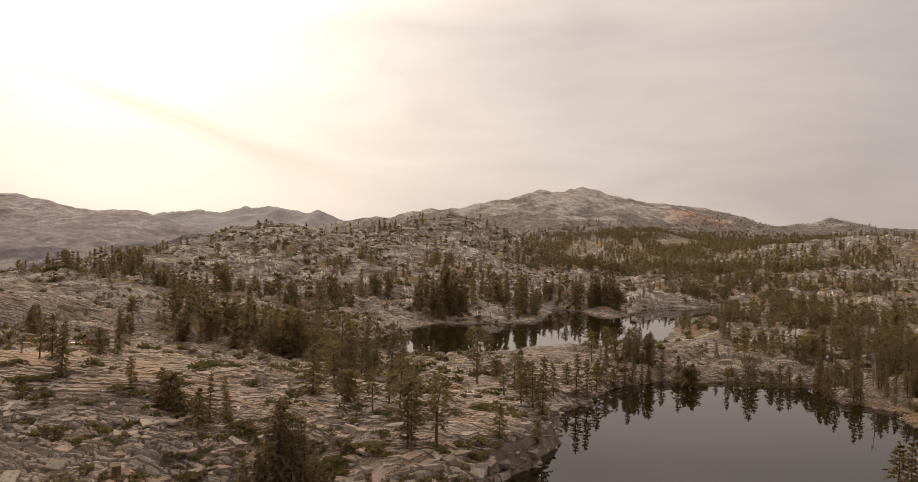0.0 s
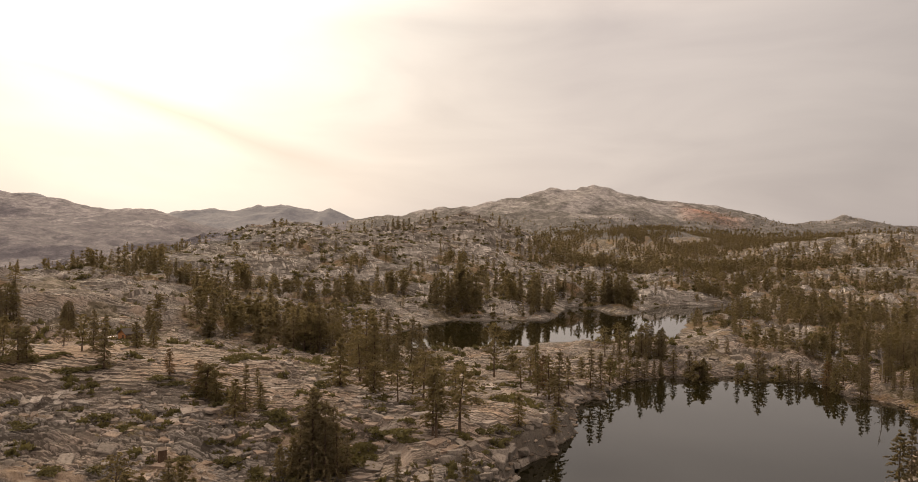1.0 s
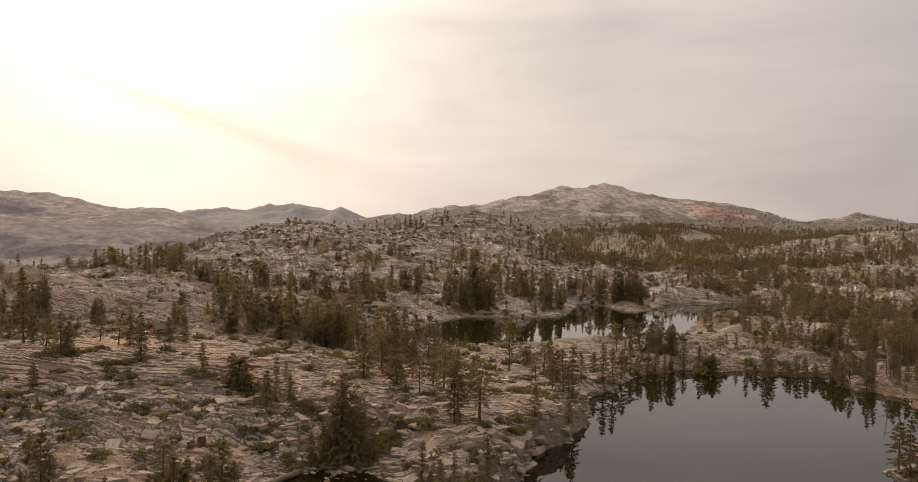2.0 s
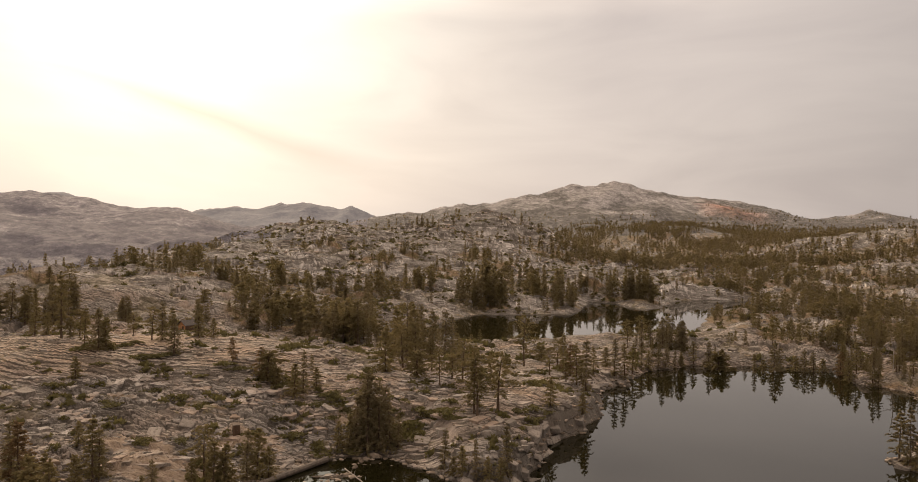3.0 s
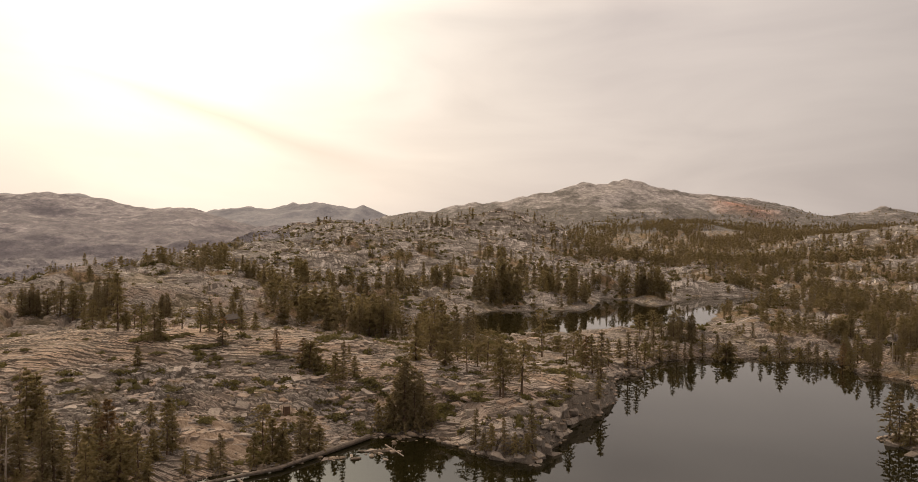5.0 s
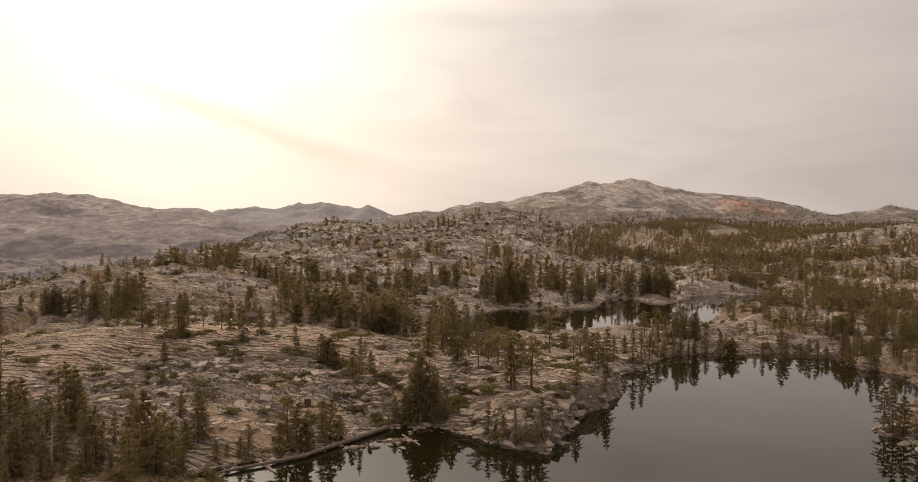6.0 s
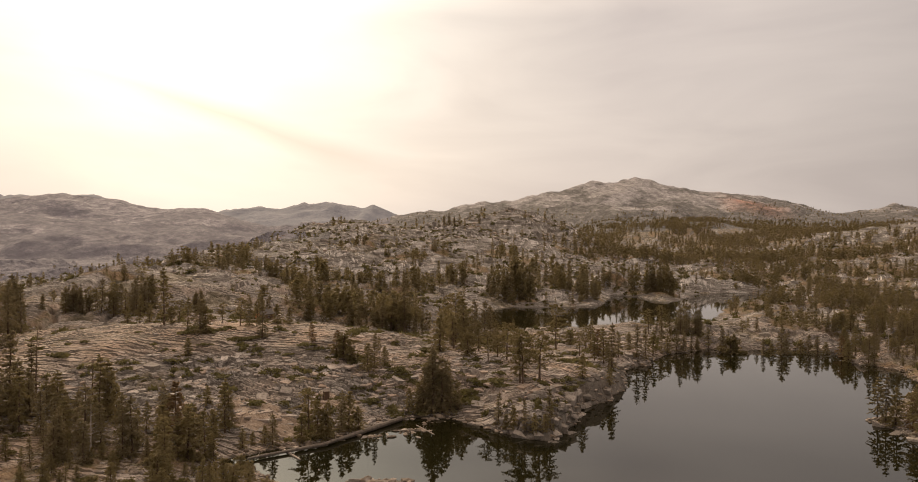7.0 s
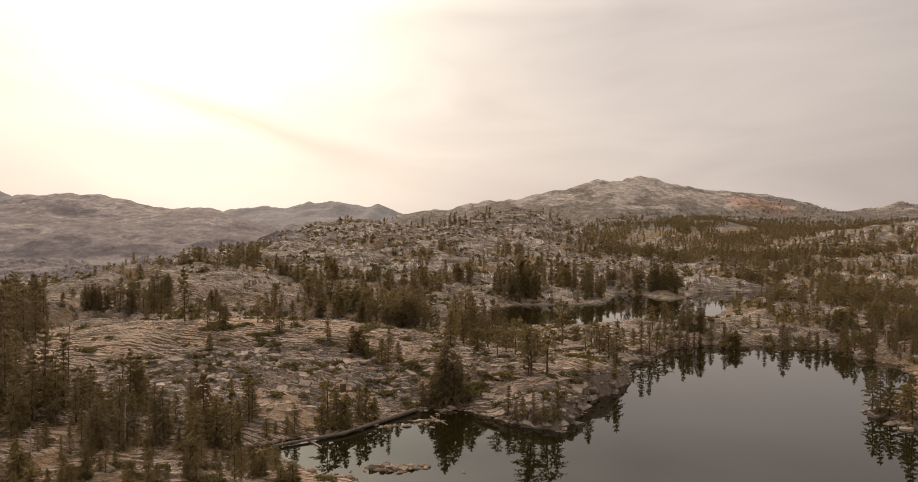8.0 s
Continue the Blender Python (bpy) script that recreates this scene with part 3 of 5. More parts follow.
    under = -0.1 - 3.2 * ease(0, 9, -d)
    return np.where(d > 0, out, under), joint, sheet


def land(x, y):
    return land_and_joints(x, y)[0]


# ---------------------------------------------------------------- mesh helpers
def mesh_of(name, points, faces, mats, smooth=False, which=None):
    """A mesh from arrays: faces of one size, all triangles or all quads."""
    points, faces = np.asarray(points, np.float32), np.asarray(faces, np.int32)
    made = bpy.data.meshes.new(name)
    made.vertices.add(len(points))
    made.vertices.foreach_set("co", points.ravel())
    n, k = faces.shape
    made.loops.add(n * k)
    made.loops.foreach_set("vertex_index", faces.ravel())
    made.polygons.add(n)
    made.polygons.foreach_set("loop_start", np.arange(0, n * k, k, dtype=np.int32))
    made.polygons.foreach_set("use_smooth", np.full(n, smooth))
    for m in mats:
        made.materials.append(m)
    if which is not None:
        made.polygons.foreach_set("material_index", np.asarray(which, np.int32))
    made.update(calc_edges=True)
    return made


def part(name, mesh, parent, label=""):
    ob = new(name, mesh)
    ob.parent = parent
    return tagged(ob, label)


# groves: middle x, y, half widths x, y, how many trees, their usual height
KNOLL_GROVES = [(-188, 242, 6, 3, 7, 12), (-180, 246, 4, 6, 6, 12), (-170, 243, 4, 3, 6, 11), (-163, 255, 8, 10, 14, 15), (-135, 251, 8, 6, 9, 11),
                (-113, 271, 4, 12, 6, 11), (-202, 306, 15, 5, 8, 5), (-227, 461, 14, 22, 22, 12), (-189, 430, 12, 36, 24, 16), (-159, 402, 8, 34, 10, 9),
                (-214, 555, 14, 40, 12, 7), (-142, 386, 10, 6, 14, 10), (-119, 373, 11, 28, 18, 14), (-112, 413, 7, 10, 14, 15)]
BENCH_GROVES = [(-99, 301, 9, 24, 20, 14), (-84, 308, 9, 28, 22, 14), (-65, 298, 9, 22, 22, 15), (-49, 303, 10, 32, 24, 17), (-37, 262, 4, 8, 6, 9),
                (-81, 408, 17, 11, 26, 10), (-53, 411, 12, 19, 26, 15), (-33, 455, 13, 13, 20, 13), (-43, 559, 10, 6, 8, 10), (-70, 520, 15, 17, 9, 8),
                (-116, 576, 12, 22, 8, 7), (-13, 502, 10, 26, 8, 9), (22, 577, 25, 39, 15, 12)]
LAKE_GROVES = [(3, 425, 8, 13, 14, 20), (19, 423, 9, 13, 22, 24), (42, 483, 11, 16, 12, 19), (49, 459, 5, 20, 7, 20), (66, 462, 13, 32, 24, 22),
               (103, 520, 14, 6, 10, 15), (117, 505, 8, 8, 8, 17), (131, 488, 11, 12, 26, 24), (66, 430, 6, 4, 3, 17), (103, 728, 24, 31, 10, 10),
               (180, 770, 66, 44, 150, 14)]
VALLEY_GROVES = [(423, 1133, 90, 180, 260, 12), (311, 851, 76, 80, 170, 14), (227, 602, 17, 50, 14, 13), (240, 574, 14, 36, 26, 16), (294, 645, 14, 90, 14, 15),
                 (295, 591, 20, 90, 34, 15), (401, 669, 56, 76, 80, 12), (448, 819, 64, 47, 130, 12), (827, 1725, 320, 380, 500, 13), (620, 1250, 130, 120, 220, 12),
                 (300, 1420, 150, 160, 260, 12)]
SHORE_GROVES = [(240, 415, 20, 66, 66, 13), (273, 411, 18, 56, 46, 12), (198, 404, 20, 48, 50, 12), (151, 380, 18, 36, 20, 6), (148, 291, 10, 40, 20, 11),
                (161, 285, 8, 40, 10, 8), (182, 262, 24, 52, 64, 11), (75, 250, 12, 8, 18, 12), (225, 330, 30, 50, 60, 12), (-215, 190, 26, 45, 40, 17), (144, 210, 13, 13, 30, 8.5),
                (120, 262, 14, 8, 8, 7)]
CAPE_GROVES = [(-55, 266, 12, 7, 16, 16), (-83, 277, 12, 6, 13, 14), (-42, 252, 5, 9, 8, 15), (-19, 171, 3, 5, 4, 11), (-22, 212, 8, 9, 11, 13), (-5, 190, 5, 7, 6, 8)]
GROVES = KNOLL_GROVES + BENCH_GROVES + LAKE_GROVES + VALLEY_GROVES + SHORE_GROVES + CAPE_GROVES
# wide woods: middle x, y, half widths x, y, how thickly they stand
WOODS = [(-210, 200, 40, 60, 0.5), (-95, 74, 42, 24, 0.6), (230, 300, 80, 60, 0.5), (330, 470, 130, 120, 0.75), (420, 620, 260, 90, 0.7),
         (190, 800, 110, 90, 0.5), (520, 830, 260, 90, 0.7), (600, 1250, 520, 240, 0.55), (130, 150, 30, 60, 0.8), (500, 1900, 900, 420, 0.6),
         (-320, 380, 60, 130, 0.4), (-800, 1500, 600, 600, 0.5), (-2, 196, 22, 18, 0.4)]


def forest(x, y):
    """How thickly trees stand, 0 to about 1."""
    d = 0 * x
    for cx, cy, rx, ry, thick in WOODS + [(gx, gy, 1.15 * wx + 2, 1.15 * wy + 2, 0.8 if gy > 290 else 0.42) for gx, gy, wx, wy, _, _ in GROVES]:
        d = np.maximum(d, thick * np.exp(-(((x - cx) / rx) ** 4 + ((y - cy) / ry) ** 4)))
    return d


# ---------------------------------------------------------------- ground and lakes
# benches of gravel: middle x, y, half widths
GRAVEL = [(-55, 103, 12, 5), (-62, 103, 8, 5), (-48, 120, 8, 5), (-86, 171, 9, 14), (-66, 110, 7, 4), (-30, 134, 6, 4)]


def build_ground():
    fine = np.radians(np.linspace(-38, 39, 620))
    rest = np.radians(np.linspace(39, 322, 64)[1:-1])
    turn = np.concatenate([fine, rest])
    out = [0.02, *np.arange(2.0, 70.5, 2.0), 71.0]
    while out[-1] < 4950:
        out.append(out[-1] * (1.0048 if out[-1] < 104 else 1.0031 if out[-1] < 200 else 1.0052 if out[-1] < 420 else 1.0060 if out[-1] < 1150 else 1.0115))
    out = np.array(out)
    a, r = np.meshgrid(turn, out)
    x, y = -8 + r * np.sin(a), -30 + r * np.cos(a)
    z, joint, sheet = land_and_joints(x, y)
    run = np.hypot(np.gradient(x, axis=0), np.gradient(y, axis=0)), np.hypot(np.gradient(x, axis=1), np.gradient(y, axis=1))
    pitch = np.clip(np.hypot(np.gradient(sheet, axis=0) / run[0], np.gradient(sheet, axis=1) / run[1]), 0.03, 1.0)
    rows, cols = x.shape
    i = np.arange(rows * cols).reshape(rows, cols)
    j = np.roll(i, -1, 1)
    quads = np.stack([i[:-1], j[:-1], j[1:], i[1:]], -1).reshape(-1, 4)[:, ::-1]
    away = np.hypot(x, y)
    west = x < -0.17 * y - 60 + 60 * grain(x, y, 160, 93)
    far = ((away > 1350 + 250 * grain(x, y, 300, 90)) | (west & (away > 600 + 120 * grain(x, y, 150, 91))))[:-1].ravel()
    # hazy and blue choose the ridge materials with haze in their colour
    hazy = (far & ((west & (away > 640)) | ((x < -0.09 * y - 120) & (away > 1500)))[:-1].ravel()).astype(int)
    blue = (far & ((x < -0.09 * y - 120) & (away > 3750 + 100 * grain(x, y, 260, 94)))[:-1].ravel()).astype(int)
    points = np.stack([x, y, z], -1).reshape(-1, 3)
    made = mesh_of("ground", points, quads, [GRANITE, MOUNTAIN, HAZE_RIDGES, HAZE_BLUE_RIDGES], True, far.astype(int) + hazy + blue)
    made.polygons.foreach_set("use_smooth", ~((away > 290) & (away < 1350))[:-1].ravel())
    duff = np.clip(forest(x, y) * (1 - 0.12 * ease(330, 480, away)) * (0.85 + 0.8 * fractal(x, y, 14, 3, 77)), 0, 1).ravel()
    layer = made.attributes.new("duff", "FLOAT", "POINT")
    layer.data.foreach_set("value", duff.astype(np.float32))
    layer = made.attributes.new("joint", "FLOAT", "POINT")
    layer.data.foreach_set("value", joint.ravel().astype(np.float32))
    scrub = (0.27 + 0.07 * ease(-40, -90, x)) * (0.7 + 0.3 * rubble(x, y)) + 0.12 * fractal(x, y, 26, 2, 80) + ease(210, 420, np.hypot(x + 8, y + 30)) * (0.10 + 0.26 * fractal(x, y, 60, 3, 81)) + 0.45 * ease(250, 520, away) * forest(x, y)
    scrub = scrub - 0.16 * ease(300, 420, away) + 0.55 * knolls(np.hypot(x + 10, y + 30)) * (ease(0.20, 0.03, whalebacks(x, y)) - 0.25)
    scrub = scrub + 0.22 * ease(-100, -260, x) * ease(520, 680, y)
    layer = made.attributes.new("scrub", "FLOAT", "POINT")
    layer.data.foreach_set("value", scrub.ravel().astype(np.float32))
    gravel = 0 * x
    for cx, cy, rx, ry in GRAVEL:
        gravel = np.maximum(gravel, 0.75 * np.exp(-(((x - cx) / rx) ** 4 + ((y - cy) / ry) ** 4)))
    # dark patches on the cliff of the cape, near the water
    cliff_dark = 0.75 * ease(-9, 2, x) * (1 - ease(34, 42, x)) * (1 - ease(168, 185, y)) * ease(7.5, 3.5, shores(x, y))
    for name, values in (("sheet", sheet), ("pitch", pitch), ("gravel", gravel), ("cliff_dark", cliff_dark), ("coarse", 1 + 2.4 * ease(230, 620, np.hypot(x + 10, y + 30)))):
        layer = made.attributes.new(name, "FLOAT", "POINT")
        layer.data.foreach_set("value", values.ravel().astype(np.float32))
    layer = made.attributes.new("shattered", "FLOAT", "POINT")
    layer.data.foreach_set("value", rubble(x, y).ravel().astype(np.float32))
    return tagged(new("ground", made), "pale fissured granite slabs with rusty gravel hollows", "ground", kind="structure")


ground = build_ground()


def build_lake(name, outline, label):
    ring = np.array(outline, float)
    xs, ys = ring[:, 0], ring[:, 1]
    x0, x1, y0, y1 = xs.min() - 14, xs.max() + 14, ys.min() - 14, ys.max() + 14
    made = mesh_of(name, [(x0, y0, 0), (x1, y0, 0), (x1, y1, 0), (x0, y1, 0)], [(0, 1, 2, 3)], [WATER])
    return tagged(new(name, made), label, "lake", kind="structure")


build_lake("water_near", NEAR_LAKE, "still dark lake mirroring trees and pale sky")
build_lake("water_far", FAR_LAKE, "still greenish mountain lake behind a wooded isthmus")


# ---------------------------------------------------------------- trees
def trunk_mesh(name, height, thick, lean, seed, mat, sides=7, stubs=0):
    rnd = np.random.RandomState(seed)
    rings = 9
    points, faces = [], []
    for k in range(rings):
        s = k / (rings - 1)
        r = thick * (1 - s) ** 0.8 * (1.35 - 0.35 * min(1, s * 12)) + 0.012
        cx, cy = lean * s * s * height + 0.06 * math.sin(5 * s + seed), 0.08 * math.sin(4 * s + 2 * seed)
        for n in range(sides):
            a = 2 * math.pi * n / sides
            points.append((cx + r * math.cos(a), cy + r * math.sin(a), s * height - (0.5 if k == 0 else 0)))
    for k in range(rings - 1):
        for n in range(sides):
            m = (n + 1) % sides
            faces.append((k * sides + n, k * sides + m, (k + 1) * sides + m, (k + 1) * sides + n))
    for _ in range(stubs):
        s = rnd.uniform(0.2, 0.97)
        a, length = rnd.uniform(0, 6.28), height * 0.16 * (1.1 - s) * rnd.uniform(0.5, 1.4)
        root = np.array((lean * s * s * height, 0, s * height))
        tip = root + length * np.array((math.cos(a), math.sin(a), rnd.uniform(-0.25, 0.35)))
        b = len(points)
        w = 0.05 * (1.2 - s)
        side = np.array((-math.sin(a), math.cos(a), 0)) * w
        up = np.array((0, 0, w))
        points += [tuple(root + side), tuple(root - side), tuple(root + up), tuple(tip)]
        faces += [(b, b + 1, b + 3, b + 3), (b + 1, b + 2, b + 3, b + 3), (b + 2, b, b + 3, b + 3)]
    quads = [f for f in faces if f[2] != f[3]]
    tris = [f[:3] for f in faces if f[2] == f[3]]
    tris += [t for q in quads for t in ((q[0], q[1], q[2]), (q[0], q[2], q[3]))]
    return mesh_of(name, points, tris, [mat], False)


def crown_points(height, reach, low, seed, boughs, tufts, blade, shape, lean=0.0, gaps=0.0):
    """Triangles of a conifer's crown: boughs round the trunk, each carrying flat tufts of needles."""
    rnd = np.random.RandomState(seed)
    out = []
    for k in range(boughs):
        ring = 1 if boughs < 40 else 7 if shape == "cone" else 6
        s = low + (0.985 - low) * (k // ring * ring + 0.45 * (k % ring) + rnd.uniform(-0.5, 0.5)) / boughs
        s = min(max(s, low), 0.99)
        f = (s - low) / (1 - low)
        if rnd.rand() < gaps * (1 - f):
            continue
        if shape == "cone":
            length = reach * (0.07 + 0.93 * (1 - f) ** 0.68) * (0.75 + 0.25 * min(1, f * 8))
        elif shape == "column":
            length = reach * (0.10 + 0.90 * (1 - f ** 1.7)) * (0.6 + 0.4 * min(1, f * 5))
        else:
            length = reach * (0.25 + 0.75 * math.sin(math.pi * min(1, 0.18 + 0.80 * f)) ** 0.8)
        length *= rnd.uniform(0.45, 1.28)
        a = k * 2.39996 + rnd.uniform(-0.5, 0.5)
        rise = rnd.uniform(-0.32, 0.10) + 0.55 * f ** 2 if shape != "round" else rnd.uniform(-0.1, 0.35)
        along = np.array((math.cos(a), math.sin(a), rise))
        across = np.array((-math.sin(a), math.cos(a), 0.0))
        root = np.array((lean * s * s * height, 0, s * height))
        n = max(3, int(tufts * (0.35 + 0.65 * length / reach)))
        for m in range(n):
            q = 0.15 + 0.87 * ((m + rnd.rand()) / n) ** 0.75
            here = root + along * length * q + np.array((0, 0, rnd.uniform(-0.6, 0.6) * blade - 0.16 * length * q * q))
            size = blade * rnd.uniform(0.7, 1.3) * (1.45 - 0.85 * q)
            for side in (-1, 1) if q < 0.55 or tufts < 8 else (-1, 0, 1):
                turn = rnd.uniform(0.25, 1.0)
                way = along * turn + across * side * (1.25 - turn) + np.array((0, 0, rnd.uniform(-0.35, 0.30)))
                way /= np.linalg.norm(way)
                flat = np.cross(way, rnd.normal(size=3))
                flat /= np.linalg.norm(flat) + 1e-6
                base = here - way * size * 0.25
                out.append((base + flat * size * 0.42, base - flat * size * 0.42, base + way * size * 1.2))
    tip = np.array((lean * height, 0, height))
    for k in range(4):
        a = k * 1.6
        e = np.array((math.cos(a), math.sin(a), 0)) * blade * 0.35
        out.append((tip - (0, 0, blade * 2.2) + e, tip - (0, 0, blade * 2.2) - e, tip + (0, 0, blade * 0.3)))
    return np.array(out)


def crown_mesh(name, tri, mat):
    return mesh_of(name, tri.reshape(-1, 3), np.arange(len(tri) * 3).reshape(-1, 3), [mat])


KINDS = []          # name, height, top Empty, label


def tree_kind(name, label, height, thick, reach, low, seed, boughs, tufts, blade, shape, mat, lean=0.0, gaps=0.0):
    top = new(name)
    part("trunk", trunk_mesh("trunk", height * 0.985, thick, lean, seed, BARK), top, "brown furrowed trunk")
    part("crown", crown_mesh("crown", crown_points(height, reach, low, seed, boughs, tufts, blade, shape, lean, gaps), mat), top)
    tagged(top, label, "tree", "conifers on the granite")
    KINDS.append((name, height, top))
    return top


tree_kind("fir_tree", "dense dark conical fir standing among granite slabs", 13, 0.22, 3.2, 0.03, 11, 92, 17, 0.42, "cone", FIR, 0.0, 0.10)
tree_kind("fir_tree", "slender dark spire-topped fir on the lake shore", 14, 0.20, 2.6, 0.04, 12, 85, 16, 0.40, "cone", FIR, 0.0, 0.14)
tree_kind("pine_tree", "olive lodgepole pine with bare lower trunk", 12, 0.20, 2.8, 0.16, 13, 67, 18, 0.42, "column", PINE, 0.02, 0.22)
tree_kind("pine_tree", "open-crowned pine with a leaning brown trunk", 11, 0.22, 3.7, 0.32, 14, 50, 19, 0.42, "round", PINE, 0.06, 0.3)
tree_kind("pine_tree", "bushy young pine growing from a granite crack", 7, 0.14, 2.4, 0.03, 15, 67, 16, 0.35, "cone", PINE, 0.0, 0.0)
tree_kind("juniper_tree", "broad round-crowned juniper on bare rock", 5, 0.24, 2.4, 0.06, 16, 66, 16, 0.35, "round", PINE, 0.04, 0.05)


tree_kind("pine_tree", "dying pine with rusty brown needles", 9, 0.18, 2.3, 0.12, 17, 66, 16, 0.35, "column", RUSTY, 0.03, 0.15)


def plant(kind, x, y, height, turn, rnd):
    name, full, top = KINDS[kind]
    z = float(land(np.array([x]), np.array([y]))[0]) - 0.15
    s = height / full
    wide = s * rnd.uniform(0.9, 1.2) * min(1.0, (14 / height) ** 0.5)
    m = pose(x, y, z, rnd.uniform(-2, 2), rnd.uniform(-2, 2), turn) @ Matrix.Diagonal((wide, wide, s, 1))
    return copy_thing(top, m)


def scatter(count, box, seed, keep):
    rnd = np.random.RandomState(seed)
    x, y = rnd.uniform(box[0], box[1], count), rnd.uniform(box[2], box[3], count)
    ok = (rnd.rand(count) < keep(x, y)) & (shores(x, y) > 1.0)
    return x[ok], y[ok]


def wood_density(x, y):
    clump = 1.25 * ease(-0.04, 0.16, fractal(x, y, 34 + 0.03 * np.clip(y, 0, 1500), 3, 101))
    rim = 0.8 * ease(-0.25, 0.1, fractal(x, y, 30, 2, 103)) * np.exp(-(shore_distance(x, y, FAR_LAKE) / 15) ** 2) * np.maximum(ease(395, 410, y), ease(312, 326, y) * ease(30, 0, x))
    return np.maximum(forest(x, y) * clump, rim)


def forest_stuff(name, x, y, heights, templates, mats, seed, label):
    """Many trees in one mesh, each a copy of a template with its own size and turn."""
    rnd = np.random.RandomState(seed)
    z = land(x, y) - 0.2
    pieces, which = [], []
    for n in range(len(x)):
        tri, tall, m = templates[rnd.randint(len(templates))]
        s = heights[n] / tall
        a = rnd.uniform(0, 6.28)
        c, d, w = math.cos(a) * s, math.sin(a) * s, s * rnd.uniform(0.85, 1.25) * min(1.0, (12 / heights[n]) ** 0.5)
        spun = np.stack([(tri[..., 0] * c - tri[..., 1] * d) * w / s + x[n], (tri[..., 0] * d + tri[..., 1] * c) * w / s + y[n], tri[..., 2] * s + z[n]], -1)
        pieces.append(spun)
        which.append(np.full(len(tri), m))
    tri = np.concatenate(pieces)
    made = mesh_of(name, tri.reshape(-1, 3), np.arange(len(tri) * 3).reshape(-1, 3), mats, False, np.concatenate(which))
    return tagged(new(name, made), label, "trees", kind="stuff")


def template(height, reach, low, seed, boughs, tufts, blade, shape, m):
    tri = crown_points(height, reach, low, seed, boughs, tufts, blade, shape)
    w = 0.14
    pole = np.array([[(w, 0, 0), (-w, w, 0), (0, 0, height * 0.9)], [(-w, w, 0), (-w, -w, 0), (0, 0, height * 0.9)], [(-w, -w, 0), (w, 0, 0), (0, 0, height * 0.9)]])
    return np.concatenate([tri, pole]), height, m


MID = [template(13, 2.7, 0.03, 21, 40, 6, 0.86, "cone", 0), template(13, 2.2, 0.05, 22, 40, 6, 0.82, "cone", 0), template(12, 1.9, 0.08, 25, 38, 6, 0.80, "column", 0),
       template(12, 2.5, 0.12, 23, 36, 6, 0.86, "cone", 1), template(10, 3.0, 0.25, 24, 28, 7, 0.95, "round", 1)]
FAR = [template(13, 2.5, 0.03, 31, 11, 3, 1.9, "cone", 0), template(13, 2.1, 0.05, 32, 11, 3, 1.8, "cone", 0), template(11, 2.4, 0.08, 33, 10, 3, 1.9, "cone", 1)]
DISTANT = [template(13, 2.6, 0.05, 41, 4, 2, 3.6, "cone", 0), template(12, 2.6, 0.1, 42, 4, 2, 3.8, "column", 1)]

FIRS_A = [
    (-24.1, 122, 16.4), (-21.8, 122.1, 14), (-23.2, 123.6, 14.8), (-25.4, 124, 12.6), (-20.6, 124.2, 11.8), (-26.5, 122.4, 11.5), (-19.5, 122.2, 10.4), (-17.7, 122.2, 7.5),
    (70.1, 226.3, 8.6), 
    (107.4, 223.3, 14.4), (110.3, 224.7, 12.1), (118.7, 224.1, 11.3), (153.0, 237.4, 11.6), (163.9, 239.1, 11.5),
    (168.1, 238.0, 12.4), (158.8, 218.2, 12.3), (-13.4, 217, 17.9), (-9.5, 233.4, 16.5), (-19.9, 262.1, 17.4),
    (-6.5, 237.4, 14.8), (-24, 262.6, 13.6), (-172.8, 240.3, 14.6), (-159, 242.5, 17.8), (-95.9, 153.1, 10.7),
    (-85.3, 166.3, 10.3), (-77.8, 155.8, 9.8), (-103.6, 88.8, 9.4), (-96.6, 85.6, 9.1), (-94.1, 85.8, 10.4),
]
FIRS_B = [
    (-90, 81.5, 12.4), (-87.1, 81.8, 8.9), (-81, 78.1, 12.2), (-79.7, 79.2, 11.7), (-73.4, 88, 7.9),
    (-67.6, 98.4, 8.9), (-56.8, 94.5, 7.1), (-123.9, 95.5, 18.9), (-127.7, 105.3, 15.5), (-121.8, 100.6, 14.2),
    (-112.9, 81.5, 12.6), (-112.4, 94.6, 13.7), (-141.8, 119.7, 25.1), (-156.7, 144.2, 23.1), (-155.6, 149.4, 18.7),
    (-156.4, 156.2, 20.3), (-187, 209.1, 19.2), (-196.9, 208, 20.5), (-129, 96.9, 18.9), (-145.1, 121.6, 21.9),
    (-44.1, 104.7, 9.7), (-50.3, 812.2, 15.2), (-44.2, 804.4, 17.4), (-30.9, 794.7, 14.4), (-6.8, 822.8, 13),
    (-58.3, 839.9, 9.4),
]
